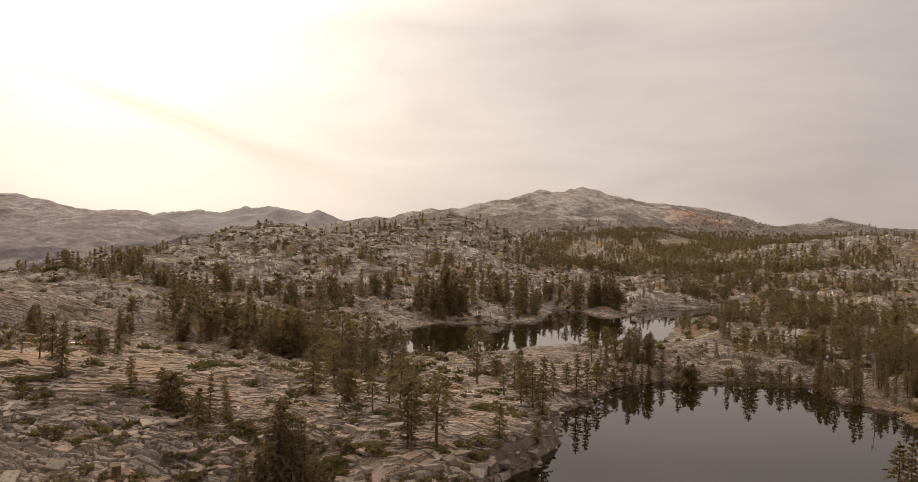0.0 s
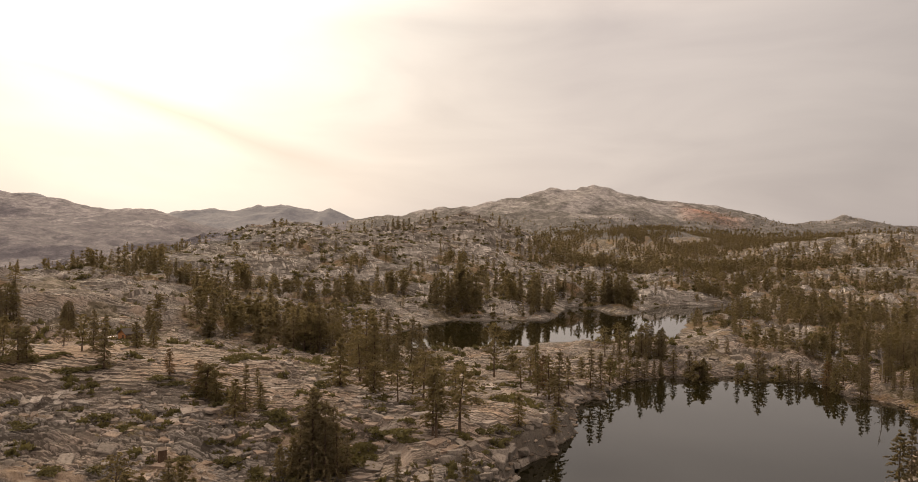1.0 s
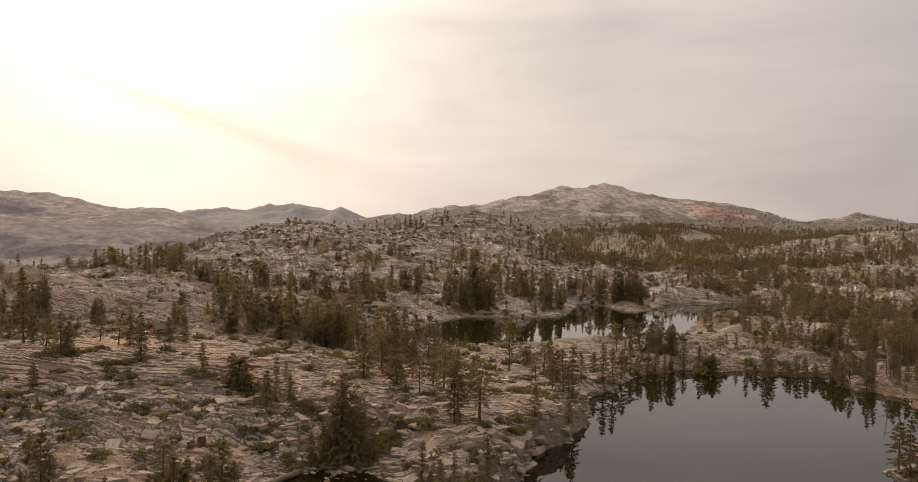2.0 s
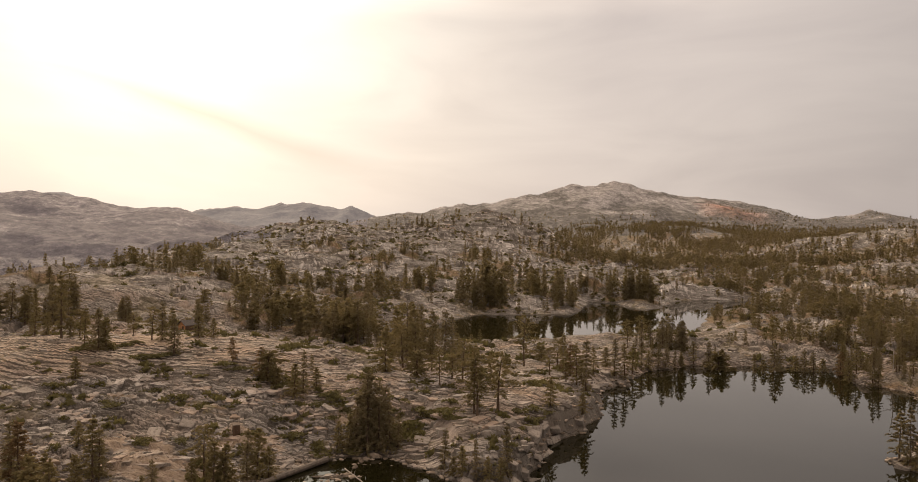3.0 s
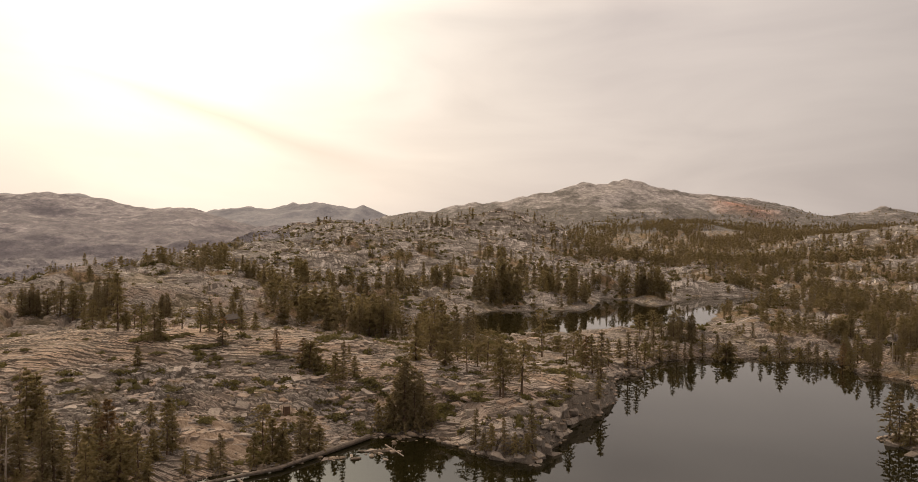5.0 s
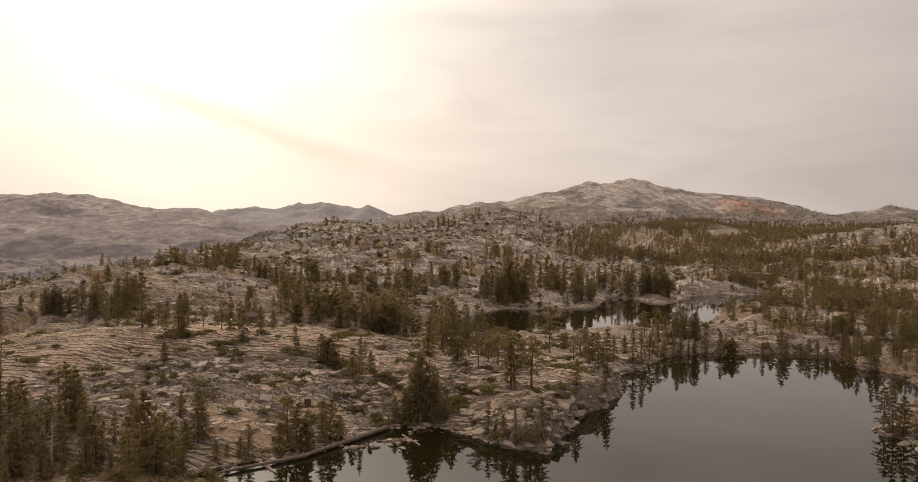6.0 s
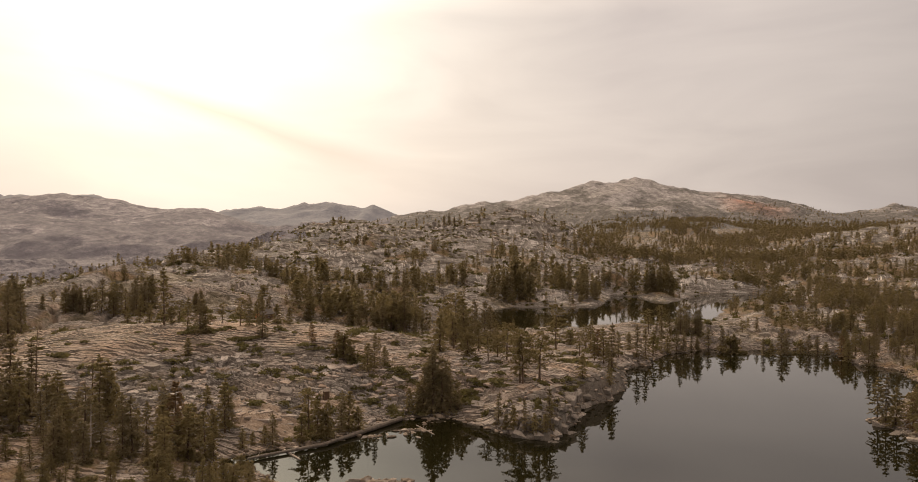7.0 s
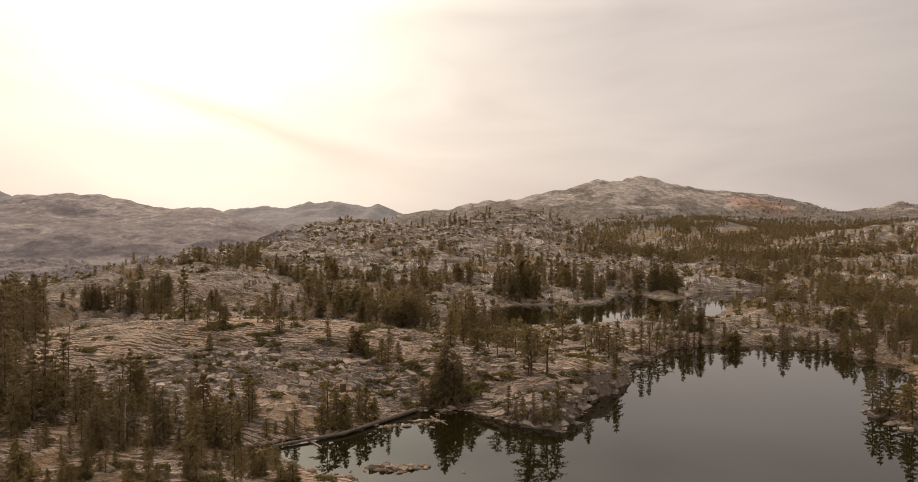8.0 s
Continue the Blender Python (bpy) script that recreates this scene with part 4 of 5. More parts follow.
SPIRES_A = [
    (-8, 110.7, 7.9), (-2.1, 104.7, 7.3), (3.6, 104.8, 9.6), (29.7, 166.3, 14.6), (45.2, 198.6, 12),
    (48.1, 197.3, 11.6), (59.3, 218.6, 8.4), (67.1, 225.2, 8.3), (73.9, 228.4, 6.7), (76.4, 229.7, 6.8),
    (86.5, 229.6, 12),
    (99.6, 220.7, 10.3), (122.2, 224, 10.7), (127.8, 212.8, 9.9), (129.9, 198.7, 10.7), (128.2, 199.3, 11.9),
    (86.6, 118, 12), (-41.7, 141.4, 10.3), (-117.4, 99.3, 19.1), (-118.3, 108.5, 14.4), (-106.2, 100, 7.5),
    (-113.6, 89.2, 15.2), (-37.4, 796.6, 13.6), (-24.4, 796.8, 11.6),
]
LODGEPOLES_A = [
    (-1.9, 125.3, 12.6), (-6.6, 156.3, 8), (-0.7, 157.1, 9.1), (29.2, 203, 11.9), (28.3, 172.4, 12.1),
    (37.4, 192.6, 9.3), (54.2, 211, 10.4), (29.5, 170.5, 7.7), (3.5, 161.1, 7.7), (25.6, 173.4, 9.1), (83.1, 235, 8.6),
    (130.7, 220.8, 11.4), (132.2, 215, 11.1), (164.0, 252.6, 12.2),
    (148.9, 199.3, 11.2), (145.8, 191.7, 9.4), (86.2, 120.6, 10.6), (87.4, 106.2, 12.6), (-23.1, 188.8, 15.1),
    (-16.7, 171.3, 17), (-12.4, 167.6, 8.8), (-4.9, 213.1, 10.1), (-188, 239.4, 11.9), (-185.9, 246.5, 10.3),
    (-166.8, 238.8, 12.5), (-156.1, 227.3, 11.5), (-123.7, 173.2, 9.3), (-112.7, 166.6, 18),
]
LODGEPOLES_B = [
    (-100.6, 155.6, 10.4), (-82.7, 166.1, 9.4), (-42, 153.2, 4.7), (-95.4, 96.4, 14.4), (-95.3, 98.9, 12.8),
    (-93.2, 96.9, 10.9), (-82.4, 90.9, 6.7), (-77, 89, 9.3), (-71.5, 88, 8.6), (-70.4, 89, 6.8), (-67.9, 96.6, 11.8),
    (-108.2, 89, 13.4), (-65.5, 63.4, 4.8), (-65.5, 57.2, 5), (-57.4, 57.3, 6.6), (-56.2, 57.4, 5.6),
    (-46.6, 99.9, 8.8),
]
OPEN_PINES_A = [
    (-1.2, 124.2, 14.1), (3.2, 127.4, 13.2), (-9.6, 145.8, 9.2), (-4.1, 150.7, 11.4), (17.1, 208.3, 17.4),
    (28.8, 211.2, 9.6), (22.8, 186.8, 8.2), (88.6, 110.5, 8.8), (-19.8, 177.4, 17.4), (-108.4, 167.8, 7.5),
    (-186.7, 306.5, 10.3), (-97.1, 175.2, 6.7), (-88.1, 166, 9.3), (-51.1, 103, 10.2),
]
YOUNG_PINES_A = [
    (-28, 122.4, 7.4), (-30, 122.2, 5.8), (-4.6, 106.5, 5.4), (-0, 103.3, 4.7), (2.3, 102.6, 4), (-6.4, 108, 3.6),
    (44.2, 206.8, 6.3), (16.1, 138.1, 6.7), (24.6, 143.4, 4.9), (62.6, 222.3, 6.7), (77.2, 230.7, 5.1),
    (89.8, 224.4, 11.2), (125.9, 224.6, 7.5), (125.2, 207, 8.3), (115.9, 224.3, 9.1), (103.3, 221.8, 7.9),
    (87.4, 115.2, 9.4), (-24.1, 160.1, 11.5), (-197.5, 238.6, 6.5), (-121.3, 174.8, 6.4), (-110.8, 167.9, 5.6),
    (-94.5, 154.2, 8), (-193.5, 300.9, 7.8), (-260.2, 365.2, 4.2), (-92.7, 136.9, 5.5), (-79.4, 176.9, 6.8),
    (-75.7, 178.4, 5.8), (-43.4, 139.7, 8), (-39.1, 144, 5.3), (-181.4, 246.6, 7.9),
]
YOUNG_PINES_B = [
    (-146.6, 210.2, 6.9), (-109.9, 102.8, 6.1), (-90.6, 94.2, 8.8), (-75.5, 106.2, 4.6), (-62.3, 91.4, 4.3),
    (-60.9, 93.5, 3), (-58.6, 94.6, 4.1), (-54.6, 59.4, 5), (-70.4, 56.6, 4), (-69.1, 57.2, 2.8), (-51.3, 97.5, 6.6),
    (-48.3, 99.7, 8.6), (-46.6, 99.8, 6.1), (-42.7, 107.1, 9.1), (-40.5, 106.8, 5.9), (-45.7, 101.4, 4.3),
]
JUNIPERS_A = [
    (24.8, 223.1, 5.8), (88.7, 224.7, 10.3), (93.7, 224.2, 4.6), (-15.7, 155.1, 7.2), (-51.4, 146.6, 7.5),
    (-48.8, 144.7, 4.4), (-48, 60, 3.6), (-49.7, 58.5, 3.1), (-95.4, 57.3, 5.4), (-83.8, 58.6, 2.9), (-76, 58.7, 3.3),
]
RUSTY_PINES_A = [
    (28.7, 185.2, 10), (128.5, 218.1, 9.4), (88.2, 109.9, 9.1), (-62.2, 153.8, 6.1), (-53.7, 147.3, 7.6),
    (-74.3, 87.1, 13.6),
]
STANDS = [(0, FIRS_A), (0, FIRS_B), (1, SPIRES_A), (2, LODGEPOLES_A), (2, LODGEPOLES_B), (3, OPEN_PINES_A), (4, YOUNG_PINES_A), (4, YOUNG_PINES_B), (5, JUNIPERS_A), (6, RUSTY_PINES_A)]

near_rnd = np.random.RandomState(5)
for kind, places in STANDS:
    for x, y, tall in places:
        plant(kind, x, y, tall, near_rnd.uniform(0, 360), near_rnd)
NX, NY = scatter(200, (-132, -64, 66, 100), 13, lambda x, y: np.where(np.abs(y - 84 + 0.15 * (x + 95)) < 13, 0.33, 0.05))
for n in range(len(NX)):
    plant(near_rnd.choice([0, 2, 2, 4, 1]), NX[n], NY[n], near_rnd.uniform(5, 11), near_rnd.uniform(0, 360), near_rnd)
NX, NY = scatter(170, (-140, -50, 48, 76), 23, lambda x, y: 0.6 + 0 * x)
for n in range(len(NX)):
    plant(near_rnd.choice([4, 4, 5, 2]), NX[n], NY[n], near_rnd.uniform(2, 5.5), near_rnd.uniform(0, 360), near_rnd)


def grove_places(rows, seed, cut):
    """Trees of the groves on the near side (cut > 0) or the far side (cut < 0) of that distance: places and heights."""
    rnd = np.random.RandomState(seed)
    out = []
    for cx, cy, rx, ry, count, tall in rows:
        for _ in range(count):
            a, q = rnd.uniform(0, 6.2832), rnd.rand() ** 0.6 * 1.08
            x, y = cx + rx * q * math.cos(a), cy + ry * q * math.sin(a)
            out.append((x, y, tall * (0.45 + 0.62 * rnd.rand() ** 0.7)))
    x, y, tall = np.array(out).T
    ok = (shores(x, y) > 0.8) & ((y < cut) if cut > 0 else (y >= -cut))
    return x[ok], y[ok], tall[ok]


NX, NY, NT = grove_places(GROVES, 41, 262)
for n in range(len(NX)):
    plant(near_rnd.choice([0, 0, 1, 1, 2, 3]), NX[n], NY[n], NT[n], near_rnd.uniform(0, 360), near_rnd)
NX, NY = scatter(260, (-128, 10, 205, 318), 3, lambda x, y: 0.05 + 0 * x)
for n in range(len(NX)):
    plant(near_rnd.choice([2, 3, 4, 5]), NX[n], NY[n], near_rnd.uniform(3, 7), near_rnd.uniform(0, 360), near_rnd)
NX, NY = scatter(5000, (58, 170, 100, 250), 33, lambda x, y: 0.05 * ((x < 85) | (y > 185)) * np.exp(-((shore_distance(x, y, NEAR_LAKE) - 3) / 5) ** 2))
for n in range(len(NX)):
    plant(near_rnd.choice([0, 1, 1, 2, 4]), NX[n], NY[n], near_rnd.uniform(3, 6.5), near_rnd.uniform(0, 360), near_rnd)

gx, gy, gt = grove_places(GROVES, 41, -262)
near_g = gy < 720
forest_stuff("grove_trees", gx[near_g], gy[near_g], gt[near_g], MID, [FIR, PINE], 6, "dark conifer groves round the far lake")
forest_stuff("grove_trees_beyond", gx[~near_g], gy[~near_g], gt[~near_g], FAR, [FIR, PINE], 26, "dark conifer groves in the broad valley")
mx, my = scatter(9000, (-420, 460, 318, 700), 4, lambda x, y: 0.026 + 0.34 * wood_density(x, y))
bx, by = scatter(5500, (130, 460, 185, 318), 14, lambda x, y: 0.42 * wood_density(x, y))
lx, ly = scatter(1500, (-330, -190, 130, 318), 15, lambda x, y: 0.42 * wood_density(x, y))
heights = np.random.RandomState(66)
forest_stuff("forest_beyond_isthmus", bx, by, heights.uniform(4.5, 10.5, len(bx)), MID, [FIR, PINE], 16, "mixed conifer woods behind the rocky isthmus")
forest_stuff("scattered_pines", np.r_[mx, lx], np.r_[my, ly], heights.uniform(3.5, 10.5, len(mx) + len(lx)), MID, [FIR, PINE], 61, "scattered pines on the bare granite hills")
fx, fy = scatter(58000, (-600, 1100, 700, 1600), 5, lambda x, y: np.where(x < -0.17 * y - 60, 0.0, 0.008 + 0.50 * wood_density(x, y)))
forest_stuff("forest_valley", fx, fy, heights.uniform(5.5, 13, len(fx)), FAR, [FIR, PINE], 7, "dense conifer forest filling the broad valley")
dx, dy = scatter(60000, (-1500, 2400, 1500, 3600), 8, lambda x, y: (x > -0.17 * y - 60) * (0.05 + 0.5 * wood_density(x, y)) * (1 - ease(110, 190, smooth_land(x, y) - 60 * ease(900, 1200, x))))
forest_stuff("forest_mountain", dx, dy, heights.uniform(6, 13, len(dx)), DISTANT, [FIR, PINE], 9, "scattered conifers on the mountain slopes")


# ---------------------------------------------------------------- snags, logs, shrubs, boulders
def limb_mesh(name, ways, mat, sides=5, taper=0.8, crook=0.05):
    """Tapered crooked limbs: each (start, way, length, thickness)."""
    points, tris = [], []
    for start, way, length, thick, seed in ways:
        rnd = np.random.RandomState(seed)
        start, way = np.array(start, float), np.array(way, float)
        way /= np.linalg.norm(way)
        a = np.cross(way, (0.3, 0.2, 1.0) if abs(way[2]) < 0.9 else (1.0, 0, 0))
        a /= np.linalg.norm(a)
        b = np.cross(way, a)
        bend = rnd.uniform(-crook, crook, 2)
        base = len(points)
        rings = 6
        for k in range(rings):
            s = k / (rings - 1)
            mid = start + way * length * s + (a * bend[0] + b * bend[1]) * length * math.sin(3 * s)
            r = thick * (1 - taper * s) * rnd.uniform(0.9, 1.1)
            for n in range(sides):
                t = 2 * math.pi * n / sides
                points.append(tuple(mid + r * (a * math.cos(t) + b * math.sin(t))))
        for k in range(rings - 1):
            for n in range(sides):
                m = (n + 1) % sides
                i, j, p, q = base + k * sides + n, base + k * sides + m, base + (k + 1) * sides + m, base + (k + 1) * sides + n
                tris += [(i, j, p), (i, p, q)]
        for ring, turn in ((0, -1), (rings - 1, 1)):
            f = [base + ring * sides + n for n in range(sides)][::turn]
            tris += [(f[0], f[n], f[n + 1]) for n in range(1, sides - 1)]
    return mesh_of(name, points, tris, [mat])


def ground_at(x, y):
    return float(land(np.array([x]), np.array([y]))[0])


SODDEN = material("sodden_grey_wood", lambda t, p: ramp(t, noise_of(t, p, 1.5, 6.0, 0.7), (0.3, (0.045, 0.035, 0.027)), (0.7, (0.15, 0.122, 0.098))), 0.8)


def snag(x, y, tall, seed, label, mat):
    rnd = np.random.RandomState(seed)
    top = new("dead_tree")
    top.matrix_world = pose(x, y, ground_at(x, y) - 0.2, rnd.uniform(-3, 3), rnd.uniform(-4, 4), rnd.uniform(0, 360))
    part("trunk", limb_mesh("trunk", [((0, 0, 0), (0.02, 0.01, 1), tall, 0.22, seed)], mat, 7), top)
    for k in range(rnd.randint(9, 14)):
        s, a = rnd.uniform(0.25, 0.95), rnd.uniform(0, 6.28)
        length = tall * 0.32 * (1.15 - s) * rnd.uniform(0.6, 1.5)
        part("branch", limb_mesh("branch", [((0, 0, tall * s), (math.cos(a), math.sin(a), rnd.uniform(-0.3, 0.6)), length, 0.09, seed + k)], mat, 4, 0.8, 0.16), top)
    return tagged(top, label, "dead tree", "snags")


for x, y, tall, mat, label in ((-87.3, 78.3, 9.5, DEAD, "bare pale dead pine with twisted branches"), (-103, 72.4, 5.5, DEAD, "short bleached snag among young pines"),
                               (138.2, 204.8, 13, DEAD, "tall reddish dead pine above the lake shore"), (-116.1, 106.9, 17, BARK, "thin dark dead spire above the firs"),
                               (-99.3, 100.9, 13, BARK, "thin bare leaning snag before granite slabs"), (-118.5, 101.5, 18.5, BARK, "tall nearly bare dark trunk in dense firs")):
    snag(x, y, tall, int(abs(x) * 10), label, mat)


def log(x0, y0, x1, y1, z, thick, seed, label):
    rnd = np.random.RandomState(seed)
    top = new("driftwood_log")
    top.location = (x0, y0, z)
    length = math.hypot(x1 - x0, y1 - y0)
    way = ((x1 - x0) / length, (y1 - y0) / length, 0.0)
    part("trunk", limb_mesh("trunk", [((0, 0, 0), way, length, thick, seed)], SODDEN if thick > 0.4 else DEAD, 9, 0.35, 0.008), top)
    for k in range(3):
        s = rnd.uniform(0.3, 0.9)
        part("branch_stub", limb_mesh("branch_stub", [((way[0] * length * s, way[1] * length * s, thick * 0.4), (rnd.uniform(-1, 1), rnd.uniform(-1, 1), 0.8), rnd.uniform(0.5, 1.2), 0.09, seed + k)], DEAD, 4), top)
    return tagged(top, label, "log", "logs along the shore")


log(-31.6, 117.3, -46.0, 95.4, 0.62, 0.62, 3, "long thick weathered log lying along the shore")
log(-45.4, 96.0, -59.2, 85.4, 0.5, 0.42, 4, "grey weathered log stranded on the shore")
log(-53.8, 92.6, -49.0, 86.6, 0.1, 0.28, 5, "pale broken log reaching into still water")
log(-27.4, 113.2, -22.8, 105.6, 0.06, 0.16, 6, "thin bleached pole floating by the fir reflections")
log(-98.5, 111, -95, 116, 1.2 + ground_at(-97, 113), 0.22, 7, "pale fallen trunk leaning on granite rubble")
log(-3.5, 126.5, 1.5, 127.5, 0.5 + ground_at(-1, 127), 0.2, 8, "grey fallen trunk below the twin pines")


def boulder_mesh(name, seed):
    """A blunt block split from the sheets, with worn edges."""
    rnd = np.random.RandomState(seed)
    bm = bmesh.new()
    for a in (-1, 1):
        for b in (-1, 1):
            for c in (-1, 1):
                for _ in range(2):
                    bm.verts.new((a * rnd.uniform(0.45, 0.95), b * rnd.uniform(0.4, 0.9), c * rnd.uniform(0.35, 0.62)))
    made = bmesh.ops.convex_hull(bm, input=bm.verts)
    bmesh.ops.delete(bm, geom=list({v for v in made["geom_interior"] if isinstance(v, bmesh.types.BMVert)}), context="VERTS")
    bmesh.ops.dissolve_limit(bm, angle_limit=radians(14), verts=bm.verts, edges=bm.edges)
    bmesh.ops.bevel(bm, geom=list(bm.edges), offset=0.07, segments=1, affect="EDGES", clamp_overlap=True)
    bmesh.ops.recalc_face_normals(bm, faces=bm.faces)
    made = bpy.data.meshes.new(name)
    bm.to_mesh(made)
    bm.free()
    made.materials.append(BOULDER)
    return made


def boulder_colour(t, place):
    each = node(t, "ShaderNodeObjectInfo").outputs["Random"]
    tone = ramp(t, maths(t, "ADD", maths(t, "MULTIPLY", each, 0.5), maths(t, "MULTIPLY", noise_of(t, place, 0.6, 5.0, 0.6), 0.5)),
                (0.2, (0.15, 0.128, 0.108)), (0.5, (0.215, 0.184, 0.155)), (0.8, (0.29, 0.25, 0.212)))
    return mixed(t, ramp(t, noise_of(t, place, 1.7, 6.0, 0.7), (0.48, (0, 0, 0)), (0.60, (0.7, 0.7, 0.7))), tone, (0.11, 0.093, 0.075))


BOULDER = material("granite_boulder", boulder_colour, 0.92, lambda t, p: maths(t, "MULTIPLY", noise_of(t, p, 1.4, 6.0, 0.65), 0.3), specular=0.2)
STAINED = material("stained_shore_stone", lambda t, p: ramp(t, maths(t, "ADD", maths(t, "MULTIPLY", node(t, "ShaderNodeNewGeometry").outputs["Random Per Island"], 0.5), maths(t, "MULTIPLY", noise_of(t, p, 1.5, 5.0, 0.7), 0.5)),
                                                                (0.25, (0.075, 0.055, 0.038)), (0.5, (0.155, 0.118, 0.085)), (0.8, (0.29, 0.235, 0.185))), 0.8, specular=0.3)
ROCKS = [boulder_mesh("boulder", k) for k in range(6)]


def boulder(x, y, size, seed, label):
    rnd = np.random.RandomState(seed)
    ob = new("boulder", ROCKS[seed % 6])
    ob.matrix_world = pose(x, y, max(ground_at(x, y), -0.3) - size * 0.12, rnd.uniform(-20, 20), rnd.uniform(-20, 20), rnd.uniform(0, 360)) @ Matrix.Diagonal((size * rnd.uniform(0.8, 1.5), size * rnd.uniform(0.7, 1.1), size * rnd.uniform(0.7, 1.1), 1))
    return tagged(ob, label, "boulder", "granite boulders")


BIG_ROCKS = [
    (-11.6, 132.7, 1.8), (-16.2, 145.8, 1.8), (-13.2, 136.1, 1.6), (-8.7, 123, 1.6), (-12.6, 122.1, 1.5),
    (0.7, 115.9, 1.5), (5.8, 121.6, 1.8), (-3.4, 110.2, 1.3), (4.7, 105.4, 1.6), (0.9, 102.8, 1.5), (8.6, 108.9, 1.8),
    (-3.1, 104.5, 1.6), (13.7, 208.7, 1.6), (17.6, 195.1, 1.9), (42, 198.8, 2), (51.7, 207.6, 1.5),
    (112.8, 263.5, 3.4), (114.8, 255.6, 3), (102.4, 246.9, 2), (118.7, 240.7, 2), (-34.6, 133.8, 1.6),
    (-42.1, 117.4, 1), (-98.8, 128.2, 2), (-66.1, 116.3, 2.5), (-61.4, 121.7, 2), (-26.1, 103.6, 1.2),
    (-33.2, 105.6, 1), (-38.5, 102.8, 1), (85.4, 118, 1.6), (84.8, 110.6, 1.5), (86, 105.7, 1.8), (-33.2, 73.1, 0.9),
    (-35.6, 73.8, 1), (-29.8, 72.9, 0.8), (10.6, 122.6, 1.8), (16.8, 135.2, 1.6), (23.5, 141.9, 1.6), (5, 108, 1.5),
    (2.7, 114.1, 1.4),
]

for n, (x, y, size) in enumerate(BIG_ROCKS):
    boulder(x, y, size, n, "large pale granite boulder with rounded edges")
rnd = np.random.RandomState(91)
bx, by = rnd.uniform(-125, 30, 1500), rnd.uniform(92, 178, 1500)
keep = (rnd.rand(1500) < 0.05 + 0.30 * rubble(bx, by) ** 2) & (shores(bx, by) > -0.6)
for n, (x, y) in enumerate(zip(bx[keep][:110], by[keep][:110])):
    boulder(x, y, rnd.uniform(0.45, 1.15), n + 40, "angular granite block lying among broken slabs")

rnd = np.random.RandomState(93)
for n in range(34):
    s = rnd.rand()
    (ax, ay), (bx, by) = ((4, 100), (16, 131)) if s < 0.45 else ((16, 131), (39, 188))
    q = rnd.rand()
    boulder(ax + (bx - ax) * q - rnd.uniform(-0.4, 2.2), ay + (by - ay) * q + rnd.uniform(-0.5, 1), rnd.uniform(0.7, 1.7), n + 200, "angular granite block at the foot of a cliff")


def stones(name, x, y, low, high, seed, label, level=None, mat=BOULDER):
    rnd = np.random.RandomState(seed)
    bm = bmesh.new()
    bmesh.ops.create_icosphere(bm, subdivisions=1, radius=1.0)
    base = np.array([v.co[:] for v in bm.verts])
    tris = np.array([[v.index for v in f.verts] for f in bm.faces])
    bm.free()
    z = land(x, y) if level is None else level + 0 * x
    points, faces = [], []
    for n in range(len(x)):
        s = low + (high - low) * rnd.rand() ** 2.5
        shape = base * (1 + rnd.uniform(-0.22, 0.22, (len(base), 1))) * s * rnd.uniform((0.7, 0.6, 0.35), (1.7, 1.1, 0.7))
        a = rnd.uniform(0, 3.14)
        c, d = math.cos(a), math.sin(a)
        shape = np.stack([shape[:, 0] * c - shape[:, 1] * d + x[n], shape[:, 0] * d + shape[:, 1] * c + y[n], shape[:, 2] + z[n] + 0.15 * s], -1)
        faces.append(tris + len(points) * len(base))
        points.append(shape)
    return tagged(new(name, mesh_of(name, np.concatenate(points), np.concatenate(faces), [mat])), label, "stones", kind="stuff")


sx, sy = rnd.uniform(-170, 60, 9000), rnd.uniform(70, 210, 9000)
keep = (rnd.rand(9000) < 0.06 + 0.40 * rubble(sx, sy) ** 2) & (shores(sx, sy) > -0.8)
stones("loose_stones", sx[keep], sy[keep], 0.2, 0.75, 17, "loose angular granite stones on the slabs")
edge_x, edge_y = rnd.uniform(-65, 140, 30000), rnd.uniform(65, 235, 30000)
away = shores(edge_x, edge_y)
keep = (away > -0.5) & (away < 1.6)
stones("shore_stones", edge_x[keep][:1000], edge_y[keep][:1000], 0.2, 0.95, 18, "wet brown granite stones along the waterline", None, STAINED)

reef = ((-36.0, 103.6, 1.8, 0.8, 16), (-30.5, 106.5, 1.6, 0.7, 10), (-24.0, 117.0, 3.2, 1.6, 26), (-31.5, 72.5, 4.0, 1.2, 22))
reef_x = np.concatenate([rnd.normal(x, sx, n) for x, y, sx, sy, n in reef])
reef_y = np.concatenate([rnd.normal(y, sy, n) for x, y, sx, sy, n in reef])
stones("reef_stones", reef_x, reef_y, 0.2, 0.8, 21, "flat brown stones awash near the shore", -0.14, STAINED)


